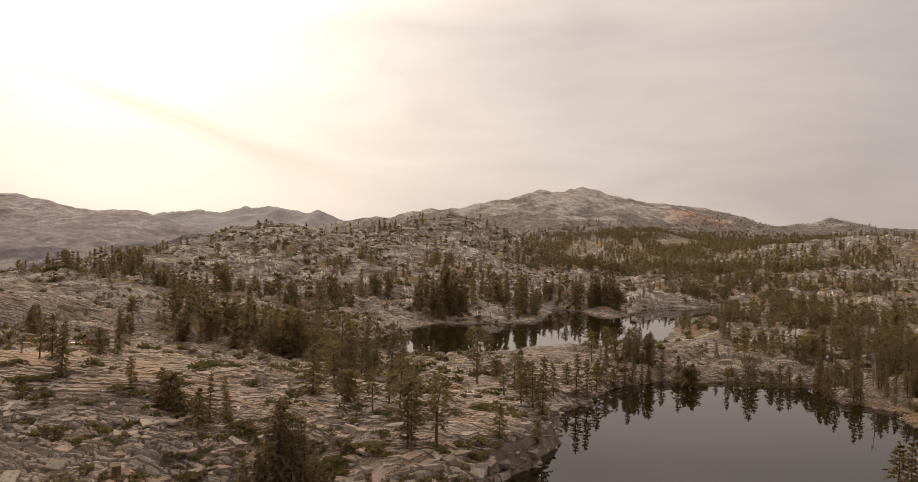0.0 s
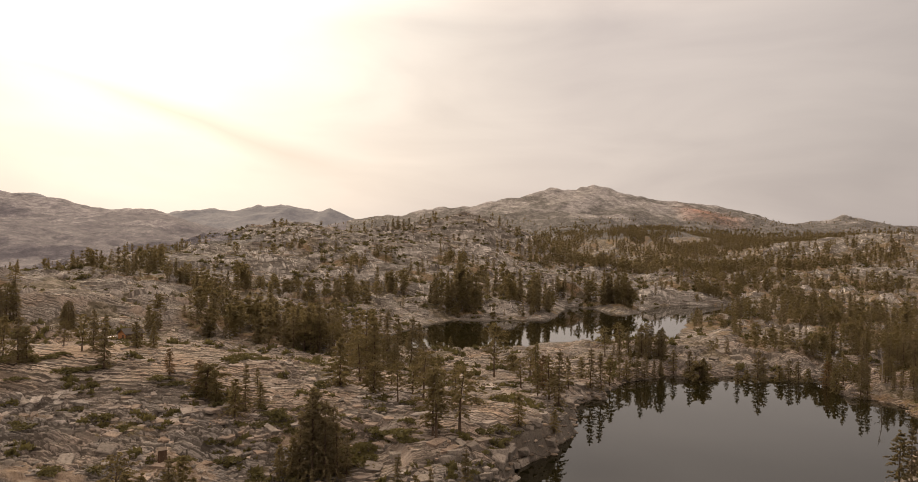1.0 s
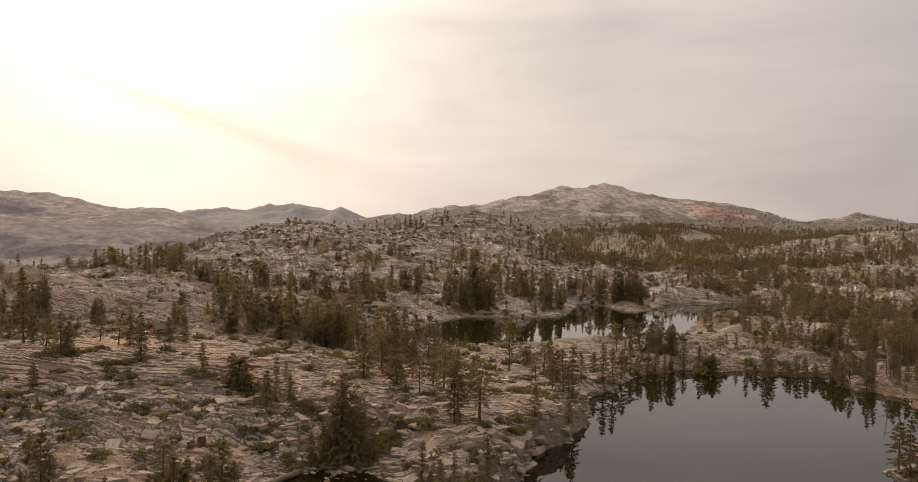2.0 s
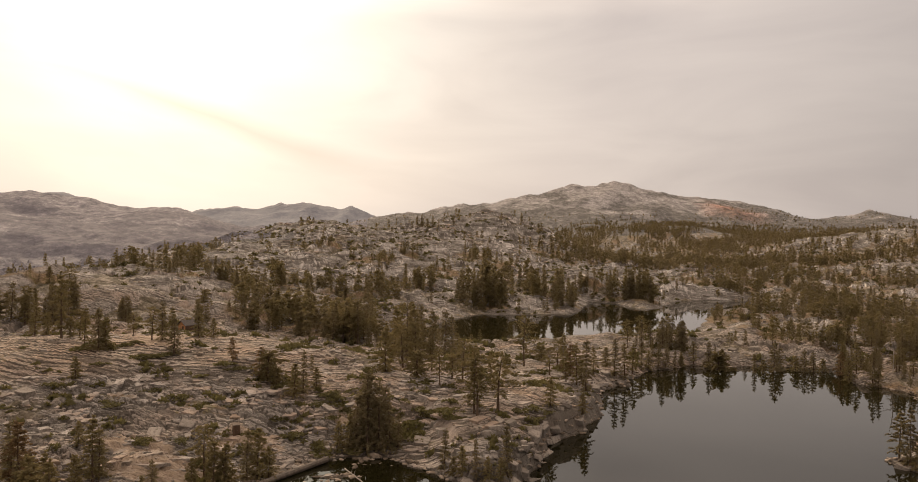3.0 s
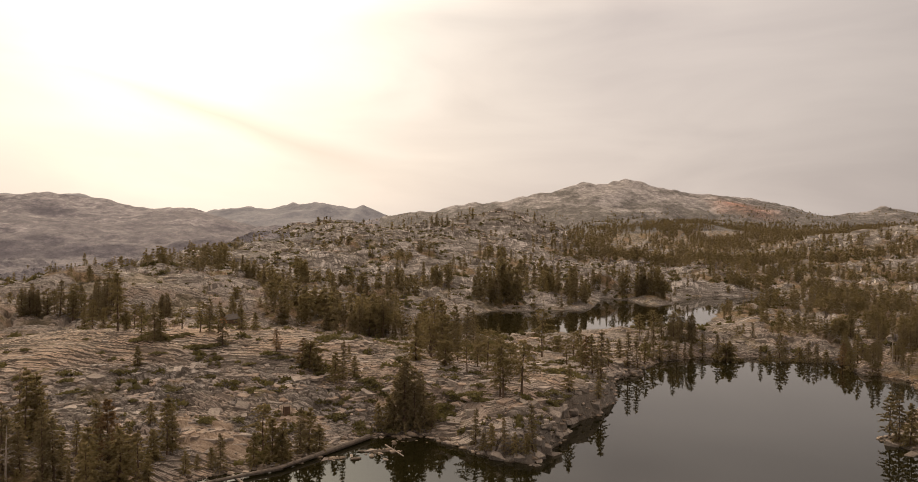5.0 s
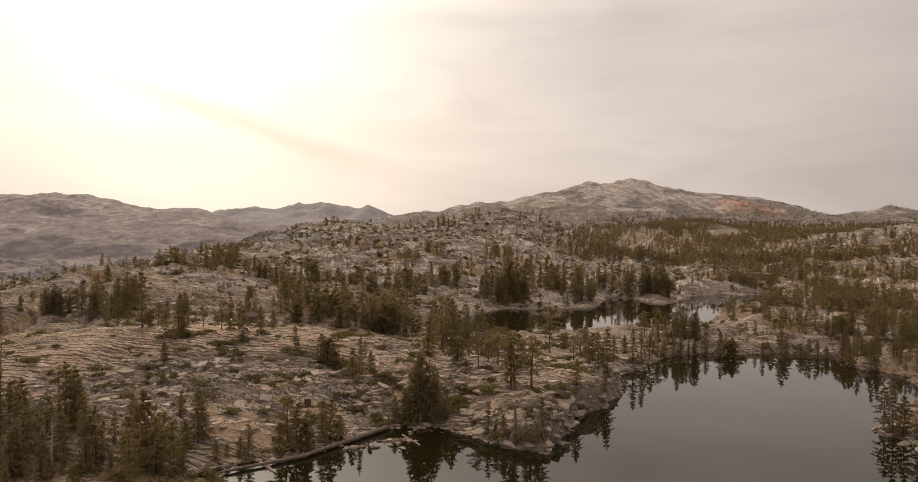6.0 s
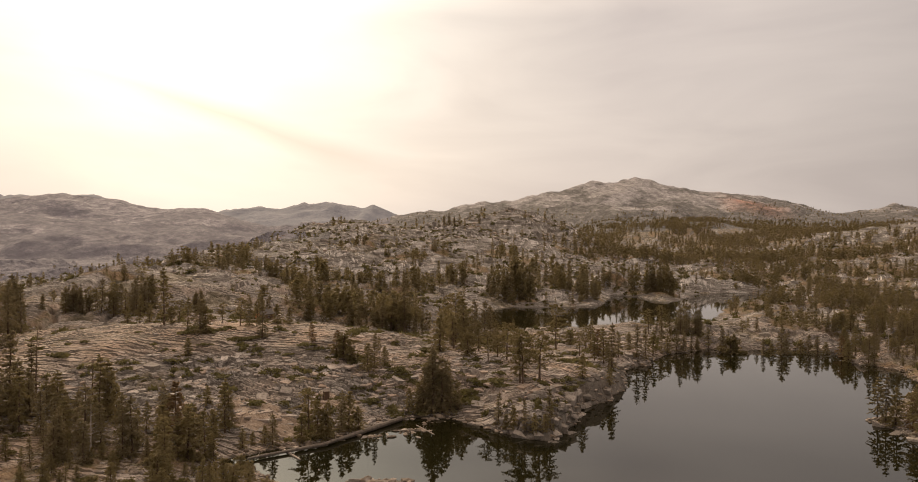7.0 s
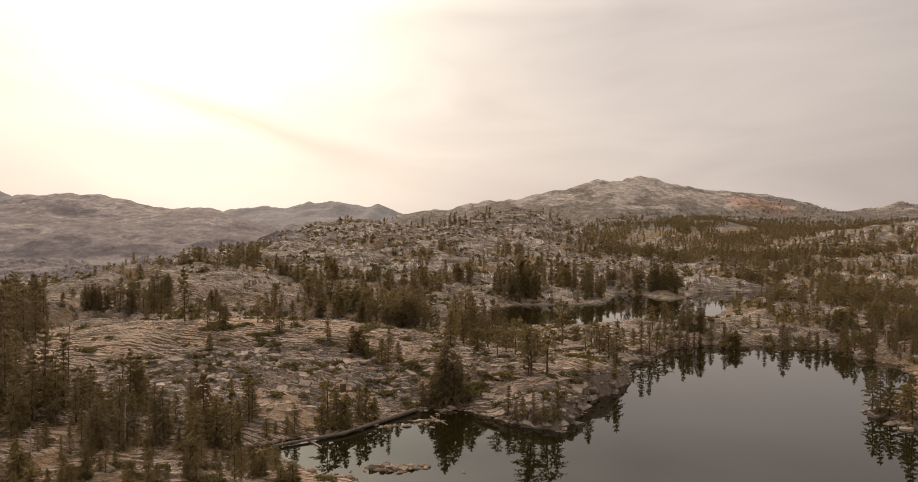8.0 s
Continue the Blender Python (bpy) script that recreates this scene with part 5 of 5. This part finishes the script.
def shrub_tris(seed, count, size):
    rnd = np.random.RandomState(seed)
    out = []
    for _ in range(count):
        a, q = rnd.uniform(0, 6.28), rnd.rand() ** 0.5
        r = q * (1 + 0.35 * math.sin(3 * a + seed) + 0.2 * math.sin(5 * a))
        here = np.array((r * math.cos(a), r * math.sin(a), (0.42 * (1 - 0.75 * q * q)) * rnd.uniform(0.35, 1.0)))
        way, flat = rnd.normal(size=3), rnd.normal(size=3)
        way /= np.linalg.norm(way)
        flat = np.cross(way, flat)
        flat /= np.linalg.norm(flat)
        s = size * rnd.uniform(0.6, 1.3)
        out.append((here + flat * s * 0.5, here - flat * s * 0.5, here + way * s))
    return np.array(out)


BUSHES = [crown_mesh("shrub", shrub_tris(k, 300, 0.24), SHRUB) for k in range(3)]


def shrub(x, y, size, seed):
    rnd = np.random.RandomState(seed)
    ob = new("shrub", BUSHES[seed % 3])
    ob.matrix_world = pose(x, y, ground_at(x, y) - 0.1, 0, 0, rnd.uniform(0, 360)) @ Matrix.Diagonal((size * rnd.uniform(0.9, 1.6), size * rnd.uniform(0.7, 1.1), size * rnd.uniform(0.7, 1.1), 1))
    return tagged(ob, "low spreading olive manzanita mat on granite", "shrub", "manzanita shrubs")


SHRUBS = [
    (-12.5, 129.9, 3), (-10.1, 129, 3), (-7.4, 125.5, 2.6), (-5.6, 123.9, 2), (-27.7, 134.6, 2.5), (-34.5, 141.2, 3),
    (-36.5, 136.3, 3), (-31.6, 137.7, 2.5), (-15.7, 124.7, 3), (-18.1, 128, 3), (-13.3, 125.4, 2.5), (-17.4, 136.6, 2),
    (-46.2, 144.6, 3), (-67.6, 134.9, 2.5), (-80.3, 127.4, 2.5), (-66, 110.7, 2.4), (11.4, 134.2, 3),
    (7.7, 131.2, 2.5), (14.9, 135.6, 2), (-44.1, 130.7, 2.5), (-40.3, 126.7, 2.2), (-33.3, 120.3, 3),
    (-29.9, 116.8, 2), (-27.2, 121.8, 2.5), (-56.3, 134.3, 2.2), (-95.6, 132.3, 2.5), (-106.4, 130.4, 3),
    (-126.5, 133.7, 3), (-28.8, 159.9, 3), (-6.8, 131.4, 2.2),
]
CREST_SHRUBS = [(-99.6, 153.1, 3.2), (-98.8, 157.0, 3), (-93.8, 155.4, 3), (-91.5, 158.3, 2.5), (-83.6, 150.3, 3), (-81.3, 152.1, 2.6), (-79.5, 154.0, 2.4), (-90.3, 161.3, 2.2), (-63.9, 151.6, 2.4), (-59.3, 150.0, 2.6), (-81.5, 128.5, 2.4), (-66.8, 132.7, 2.2), (-65.7, 111.1, 2.2), (-42.7, 125.7, 2.4), (-52.9, 119.7, 1.6)]
CAPE_SHRUBS = [(-20.8, 134.6, 2.8), (-13.6, 133.1, 3), (-7.4, 127.2, 2.6), (-10.5, 130.5, 2.2), (-33.6, 138.9, 2.6), (-36.8, 139.9, 2.2), (-15.5, 129.4, 3), (-18.8, 128.7, 3.2),
               (-7, 145, 2), (-13.8, 150.4, 2), (12, 128.8, 1.8), (9.3, 124.1, 1.8), (-33.1, 131.7, 2), (-28.2, 158.2, 2.4), (-42.6, 125.6, 2), (-17.5, 125.4, 2.6), (-34.2, 122.6, 2)]
for n, (x, y, size) in enumerate(SHRUBS + CREST_SHRUBS + CAPE_SHRUBS):
    shrub(x, y, 0.75 * size, n)
rnd = np.random.RandomState(92)
bx, by = rnd.uniform(-150, 50, 2600), rnd.uniform(46, 205, 2600)
keep = ((fractal(bx, by, 18, 3, 140) > 0.28) | ((by < 88) & (bx < -40) & (rnd.rand(2600) < 0.75))) & (shores(bx, by) > 1.5)
for n, (x, y) in enumerate(zip(bx[keep][:190], by[keep][:190])):
    shrub(x, y, rnd.uniform(0.7, 1.9), n + 60)


def shrub_stuff(name, x, y, low, high, seed, label):
    rnd = np.random.RandomState(seed)
    base = shrub_tris(5, 20, 0.95)
    z = land(x, y) - 0.15
    out = []
    for n in range(len(x)):
        s, a = rnd.uniform(low, high), rnd.uniform(0, 6.28)
        c, d = math.cos(a) * s, math.sin(a) * s
        out.append(np.stack([base[..., 0] * c - base[..., 1] * d + x[n], base[..., 0] * d + base[..., 1] * c + y[n], base[..., 2] * s * 1.1 + z[n]], -1))
    return tagged(new(name, crown_mesh(name, np.concatenate(out), SHRUB)), label, "shrubs", kind="stuff")


wx, wy = rnd.uniform(-160, 45, 9000), rnd.uniform(88, 222, 9000)
keep = (fractal(wx, wy, 12, 3, 145) > 0.22) & (shores(wx, wy) > 1.0) & (rubble(wx, wy) > 0.3)
shrub_stuff("heath_in_cracks", wx[keep][:900], wy[keep][:900], 0.35, 1.15, 29, "small dark heath tufts in granite cracks")
ux, uy = rnd.uniform(-420, 520, 26000), rnd.uniform(150, 950, 26000)
keep = (fractal(ux, uy, 40, 4, 150) > 0.10) & (shores(ux, uy) > 1.5) & ((uy > 205) | (ux > 60))
shrub_stuff("brush_on_slopes", ux[keep][:4200], uy[keep][:4200], 0.7, 2.2, 19, "low dark brush in the cracks of far slopes")


# ---------------------------------------------------------------- huts
def box_mesh(name, sx, sy, sz, mat, bevel=0.02):
    bm = bmesh.new()
    bmesh.ops.create_cube(bm, size=1.0, matrix=Matrix.Diagonal((sx, sy, sz, 1)))
    bmesh.ops.bevel(bm, geom=bm.edges[:], offset=bevel, segments=1, affect="EDGES")
    made = bpy.data.meshes.new(name)
    bm.to_mesh(made)
    bm.free()
    made.materials.append(mat)
    return made


def place(ob, *where):
    ob.matrix_basis = pose(*where)
    return ob


def plank_colour(dark, light):
    return lambda t, p: ramp(t, maths(t, "ADD", maths(t, "MULTIPLY", node(t, "ShaderNodeObjectInfo").outputs["Random"], 0.4), maths(t, "MULTIPLY", noise_of(t, stretched(t, p, (1, 1, 0.2)), 5.0, 5.0, 0.7), 0.6)), (0.25, dark), (0.75, light))


BROWN = material("brown_planks", plank_colour((0.055, 0.033, 0.021), (0.125, 0.076, 0.047)), 0.85)
# planks of the cabin's one bright end, with sunlight put into their colour
ORANGE = material("sunlit_orange_planks", plank_colour((0.28, 0.125, 0.05), (0.42, 0.20, 0.08)), 0.6)
ROOFING = material("weathered_roofing", lambda t, p: ramp(t, noise_of(t, p, 3.0, 5.0, 0.7), (0.3, (0.045, 0.038, 0.033)), (0.7, (0.10, 0.086, 0.075))), 0.9)
PALE_ROOF = material("pale_roof_sheet", lambda t, p: ramp(t, noise_of(t, p, 2.0, 5.0, 0.6), (0.3, (0.07, 0.048, 0.034)), (0.7, (0.12, 0.086, 0.064))), 0.85)
WHITE = material("white_paint", lambda t, p: ramp(t, noise_of(t, p, 3.0), (0.3, (0.50, 0.48, 0.45)), (0.7, (0.62, 0.60, 0.57))), 0.5)
DARK_GLASS = material("dark_window_glass", lambda t, p: (0.03, 0.03, 0.03), 0.1, specular=0.5)


def build_outhouse(x, y, turn):
    top = new("outhouse")
    top.matrix_world = pose(x, y, ground_at(x, y) - 0.05, 0, 0, turn)
    w, d, h = 1.35, 1.35, 2.15
    for n in range(6):
        at = -w / 2 + w / 6 * (n + 0.5)
        place(part("plank", box_mesh("plank", w / 6 - 0.012, 0.05, h, BROWN, 0.008), top), at, d / 2, h / 2)
        if n not in (2, 3):
            place(part("plank", box_mesh("plank", w / 6 - 0.012, 0.05, h, BROWN, 0.008), top), at, -d / 2, h / 2)
        place(part("plank", box_mesh("plank", 0.05, d / 6 - 0.02, h, BROWN, 0.008), top), -w / 2, at * 0.95, h / 2)
        place(part("plank", box_mesh("plank", 0.05, d / 6 - 0.02, h, BROWN, 0.008), top), w / 2, at * 0.95, h / 2)
    door = place(part("door", box_mesh("door", w / 3 + 0.06, 0.05, h - 0.2, BROWN), top, "narrow dark plank door"), 0, -d / 2 - 0.04, h / 2)
    place(part("handle", box_mesh("handle", 0.04, 0.06, 0.14, DEAD), door), 0.16, -0.05, 0)
    place(part("roof", box_mesh("roof", w + 0.2, d + 0.25, 0.09, PALE_ROOF), top, "brown slanted roof sheet"), 0, 0, h + 0.14, 9)
    place(part("vent_pipe", box_mesh("vent_pipe", 0.12, 0.12, 0.9, DEAD, 0.04), top), w / 2 - 0.2, d / 2 - 0.2, h + 0.45)
    return tagged(top, "small brown plank outhouse with a slanted roof", "outhouse")


def build_cabin(x, y, turn):
    top = new("cabin")
    top.matrix_world = pose(x, y, ground_at(x, y) - 0.1, 0, 0, turn)
    long, wide, h, rise = 5.4, 3.8, 2.2, 1.3
    for n in range(8):
        z = 0.14 + n * 0.275
        for side in (-1, 1):
            place(part("log_course", box_mesh("log_course", long, 0.2, 0.26, BROWN, 0.06), top), 0, side * wide / 2, z)
            place(part("log_course", box_mesh("log_course", 0.2, wide - 0.2, 0.26, ORANGE if side < 0 else BROWN, 0.06), top), side * long / 2, 0, z)
    for side, mat in ((-1, ORANGE), (1, BROWN)):
        gx = side * (long / 2 - 0.05)
        pts = [(gx - 0.06, -wide / 2, h + 0.06), (gx - 0.06, wide / 2, h + 0.06), (gx - 0.06, 0, h + rise), (gx + 0.06, -wide / 2, h + 0.06), (gx + 0.06, wide / 2, h + 0.06), (gx + 0.06, 0, h + rise)]
        tri = [(0, 2, 1), (3, 4, 5), (0, 1, 4), (0, 4, 3), (1, 2, 5), (1, 5, 4), (2, 0, 3), (2, 3, 5)]
        part("gable", mesh_of("gable", pts, tri, [mat]), top, "sunlit orange plank gable" if side < 0 else "")
    slope = math.degrees(math.atan2(rise, wide / 2))
    for side in (-1, 1):
        place(part("roof", box_mesh("roof", long + 0.9, math.hypot(wide / 2, rise) + 0.45, 0.12, ROOFING), top, "weathered grey roof slope"), 0, side * (wide / 4 + 0.12), h + rise / 2 + 0.06, -side * slope)
    place(part("door", box_mesh("door", 0.08, 0.85, 1.9, BROWN), top, "dark plank door"), -long / 2 - 0.12, -0.7, 0.98)
    frame_part = place(part("window", box_mesh("window", 1.0, 0.08, 0.8, DEAD), top), 0.6, -wide / 2 - 0.12, 1.35)
    for px in (-0.23, 0.23):
        place(part("pane", box_mesh("pane", 0.4, 0.03, 0.66, DARK_GLASS, 0.005), frame_part), px, -0.045, 0)
    place(part("chimney", box_mesh("chimney", 0.45, 0.45, 1.3, BOULDER, 0.05), top), 1.5, 0.5, h + rise + 0.2)
    return tagged(top, "small brown log cabin with an orange gable end", "cabin")


OUTHOUSE_X, OUTHOUSE_Y = -50.9, 120.6
build_outhouse(OUTHOUSE_X, OUTHOUSE_Y, 25)
CABIN_X, CABIN_Y = -90.3, 198.8
build_cabin(CABIN_X, CABIN_Y, 56)
crate = new("storage_box")
crate.matrix_world = pose(CABIN_X - 4.4, CABIN_Y - 2.4, ground_at(CABIN_X - 4.4, CABIN_Y - 2.4), 0, 0, 30)
place(part("body", box_mesh("body", 1.9, 1.1, 0.95, WHITE, 0.05), crate), 0, 0, 0.47)
place(part("lid", box_mesh("lid", 2.0, 1.2, 0.14, WHITE, 0.04), crate), 0, 0, 1.03)
tagged(crate, "white storage box beside the log cabin", "box")


# ---------------------------------------------------------------- broken sheets of granite
def slab_shape(seed):
    """A block broken along straight joints, with a worn upper edge: points and triangles, about one metre across and up to z = 0."""
    rnd = np.random.RandomState(seed)
    n = rnd.randint(4, 7)
    a = np.sort(np.linspace(0, 2 * math.pi, n, endpoint=False) + rnd.uniform(-0.55, 0.55, n))
    r = rnd.uniform(0.30, 0.66, n)
    ring = np.stack([r * np.cos(a) + 0.18 * r * np.sin(a), r * np.sin(a)], -1)
    tilt = rnd.uniform(-0.35, 0.35, 2)
    top = np.c_[ring * 0.92, ring @ tilt]
    lip = np.c_[ring, ring @ tilt - 0.12]
    foot = np.c_[ring * 1.02, np.full(n, -1.4)]
    points = np.concatenate([top, lip, foot])
    tris = [(0, k, k + 1) for k in range(1, n - 1)]
    for k in range(n):
        m = (k + 1) % n
        for low, high in ((n, 0), (2 * n, n)):
            tris += [(low + k, low + m, high + m), (low + k, high + m, high + k)]
    return points, np.array(tris)


SLABS = [slab_shape(k) for k in range(24)]


def slab_colour(t, place):
    each = maths(t, "ADD", node(t, "ShaderNodeObjectInfo").outputs["Random"], node(t, "ShaderNodeNewGeometry").outputs["Random Per Island"])
    tone = ramp(t, maths(t, "ADD", maths(t, "MULTIPLY", maths(t, "FRACT", each), 0.30), maths(t, "MULTIPLY", noise_of(t, place, 0.12, 7.0, 0.7), 0.70)),
                (0.28, (0.125, 0.107, 0.091)), (0.48, (0.245, 0.214, 0.186)), (0.68, (0.375, 0.336, 0.298)))
    tone = mixed(t, ramp(t, noise_of(t, place, 0.05, 4.0, 0.6), (0.46, (0, 0, 0)), (0.60, (0.5, 0.5, 0.5))), tone, (0.34, 0.228, 0.15))
    tone = mixed(t, ramp(t, noise_of(t, place, 0.9, 7.0, 0.75), (0.50, (0, 0, 0)), (0.64, (0.6, 0.6, 0.6))), tone, (0.115, 0.093, 0.073))
    hair = cracks(t, stretched(t, place, (0.35, 1.0, 1.0), (0, 0, 12)), 0.5, 0.035, 1.5)
    return mixed(t, maths(t, "MULTIPLY", hair, 0.5), tone, (0.06, 0.047, 0.036))


SLAB = material("granite_slab", slab_colour, 0.92, lambda t, p: maths(t, "MULTIPLY", noise_of(t, p, 0.9, 7.0, 0.7), 0.5), specular=0.2)


def slab_places(x, y, wide, deep, thick, low, high, rnd, spread):
    """Poses of blocks that lie along the slope, their upper faces a little proud of it."""
    e = 2.5
    sx = (smooth_land(x + e, y) - smooth_land(x - e, y)) / (2 * e)
    sy = (smooth_land(x, y + e) - smooth_land(x, y - e)) / (2 * e)
    z = land(x, y)
    up = rnd.uniform(low, high, len(x))
    turn = np.degrees(np.arctan2(-sx, np.abs(sy) + 0.10)) * 0.6 + rnd.normal(0, spread, len(x))
    return [pose(x[n], y[n], z[n] + up[n], math.degrees(math.atan(sy[n])), -math.degrees(math.atan(sx[n])), 0) @ pose(0, 0, 0, 0, 0, turn[n] + 180 * (n % 2))
            @ Matrix.Diagonal((wide[n], deep[n], thick[n], 1)) for n in range(len(x))]


def slab_stuff(name, places, skip=()):
    points, tris, base = [], [], 0
    for n, m in enumerate(places):
        if n in skip:
            continue
        p, f = SLABS[n % 24]
        m = np.array(m)
        points.append(p @ m[:3, :3].T + m[:3, 3])
        tris.append(f + base)
        base += len(p)
    ob = part(name, mesh_of(name, np.concatenate(points), np.concatenate(tris), [SLAB]), ground)
    return tagged(ob, kind="stuff")


rnd = np.random.RandomState(77)
px, py = rnd.uniform(-165, 45, 11000), rnd.uniform(92, 222, 11000)
crush = rubble(px, py)
ok = (shores(px, py) > 0.6) & (rnd.rand(11000) < 0.015 + 0.75 * crush ** 1.7) & (forest(px, py) < 0.6) & (fractal(px, py, 17, 3, 160) > -0.25)
px, py, crush = px[ok], py[ok], crush[ok]
size = 0.45 + 1.5 * rnd.rand(len(px)) ** 2.2
wide = (5.0 - 2.9 * crush) * size
deep = (1.4 + 0.3 * crush) * size * rnd.uniform(0.6, 1.2, len(px))
thick = (0.3 + 0.45 * rnd.rand(len(px))) * (0.6 + 0.4 * crush)
near_slabs = slab_places(px, py, wide, deep, thick, -0.12, 0.20, rnd, 14)
singles = [n for n in range(len(px)) if -84 < px[n] < -38 and py[n] < 152][:300]
plain = [mesh_of("slab", p, f, [SLAB]) for p, f in SLABS]
for n in singles:
    part("slab", plain[n % 24], ground).matrix_basis = near_slabs[n]
slab_stuff("slabs_beyond", near_slabs, set(singles))
qx, qy = rnd.uniform(-330, 330, 12000), rnd.uniform(222, 920, 12000)
ok = (shores(qx, qy) > 2) & (fractal(qx, qy, 60, 3, 170) > -0.05) & (forest(qx, qy) < 0.75) & (rnd.rand(12000) < 0.75)
qx, qy = qx[ok], qy[ok]
size = (0.5 + 1.3 * rnd.rand(len(qx)) ** 2) * (0.15 + qy / 800)
slab_stuff("hill_ledges", slab_places(qx, qy, 5.5 * size, 2.6 * size, 1.5 * size, -0.2, 0.7, rnd, 22))

# the trees from which the stands were copied
for _, _, top in KINDS:
    for ob in [*top.children_recursive, top]:
        bpy.data.objects.remove(ob)
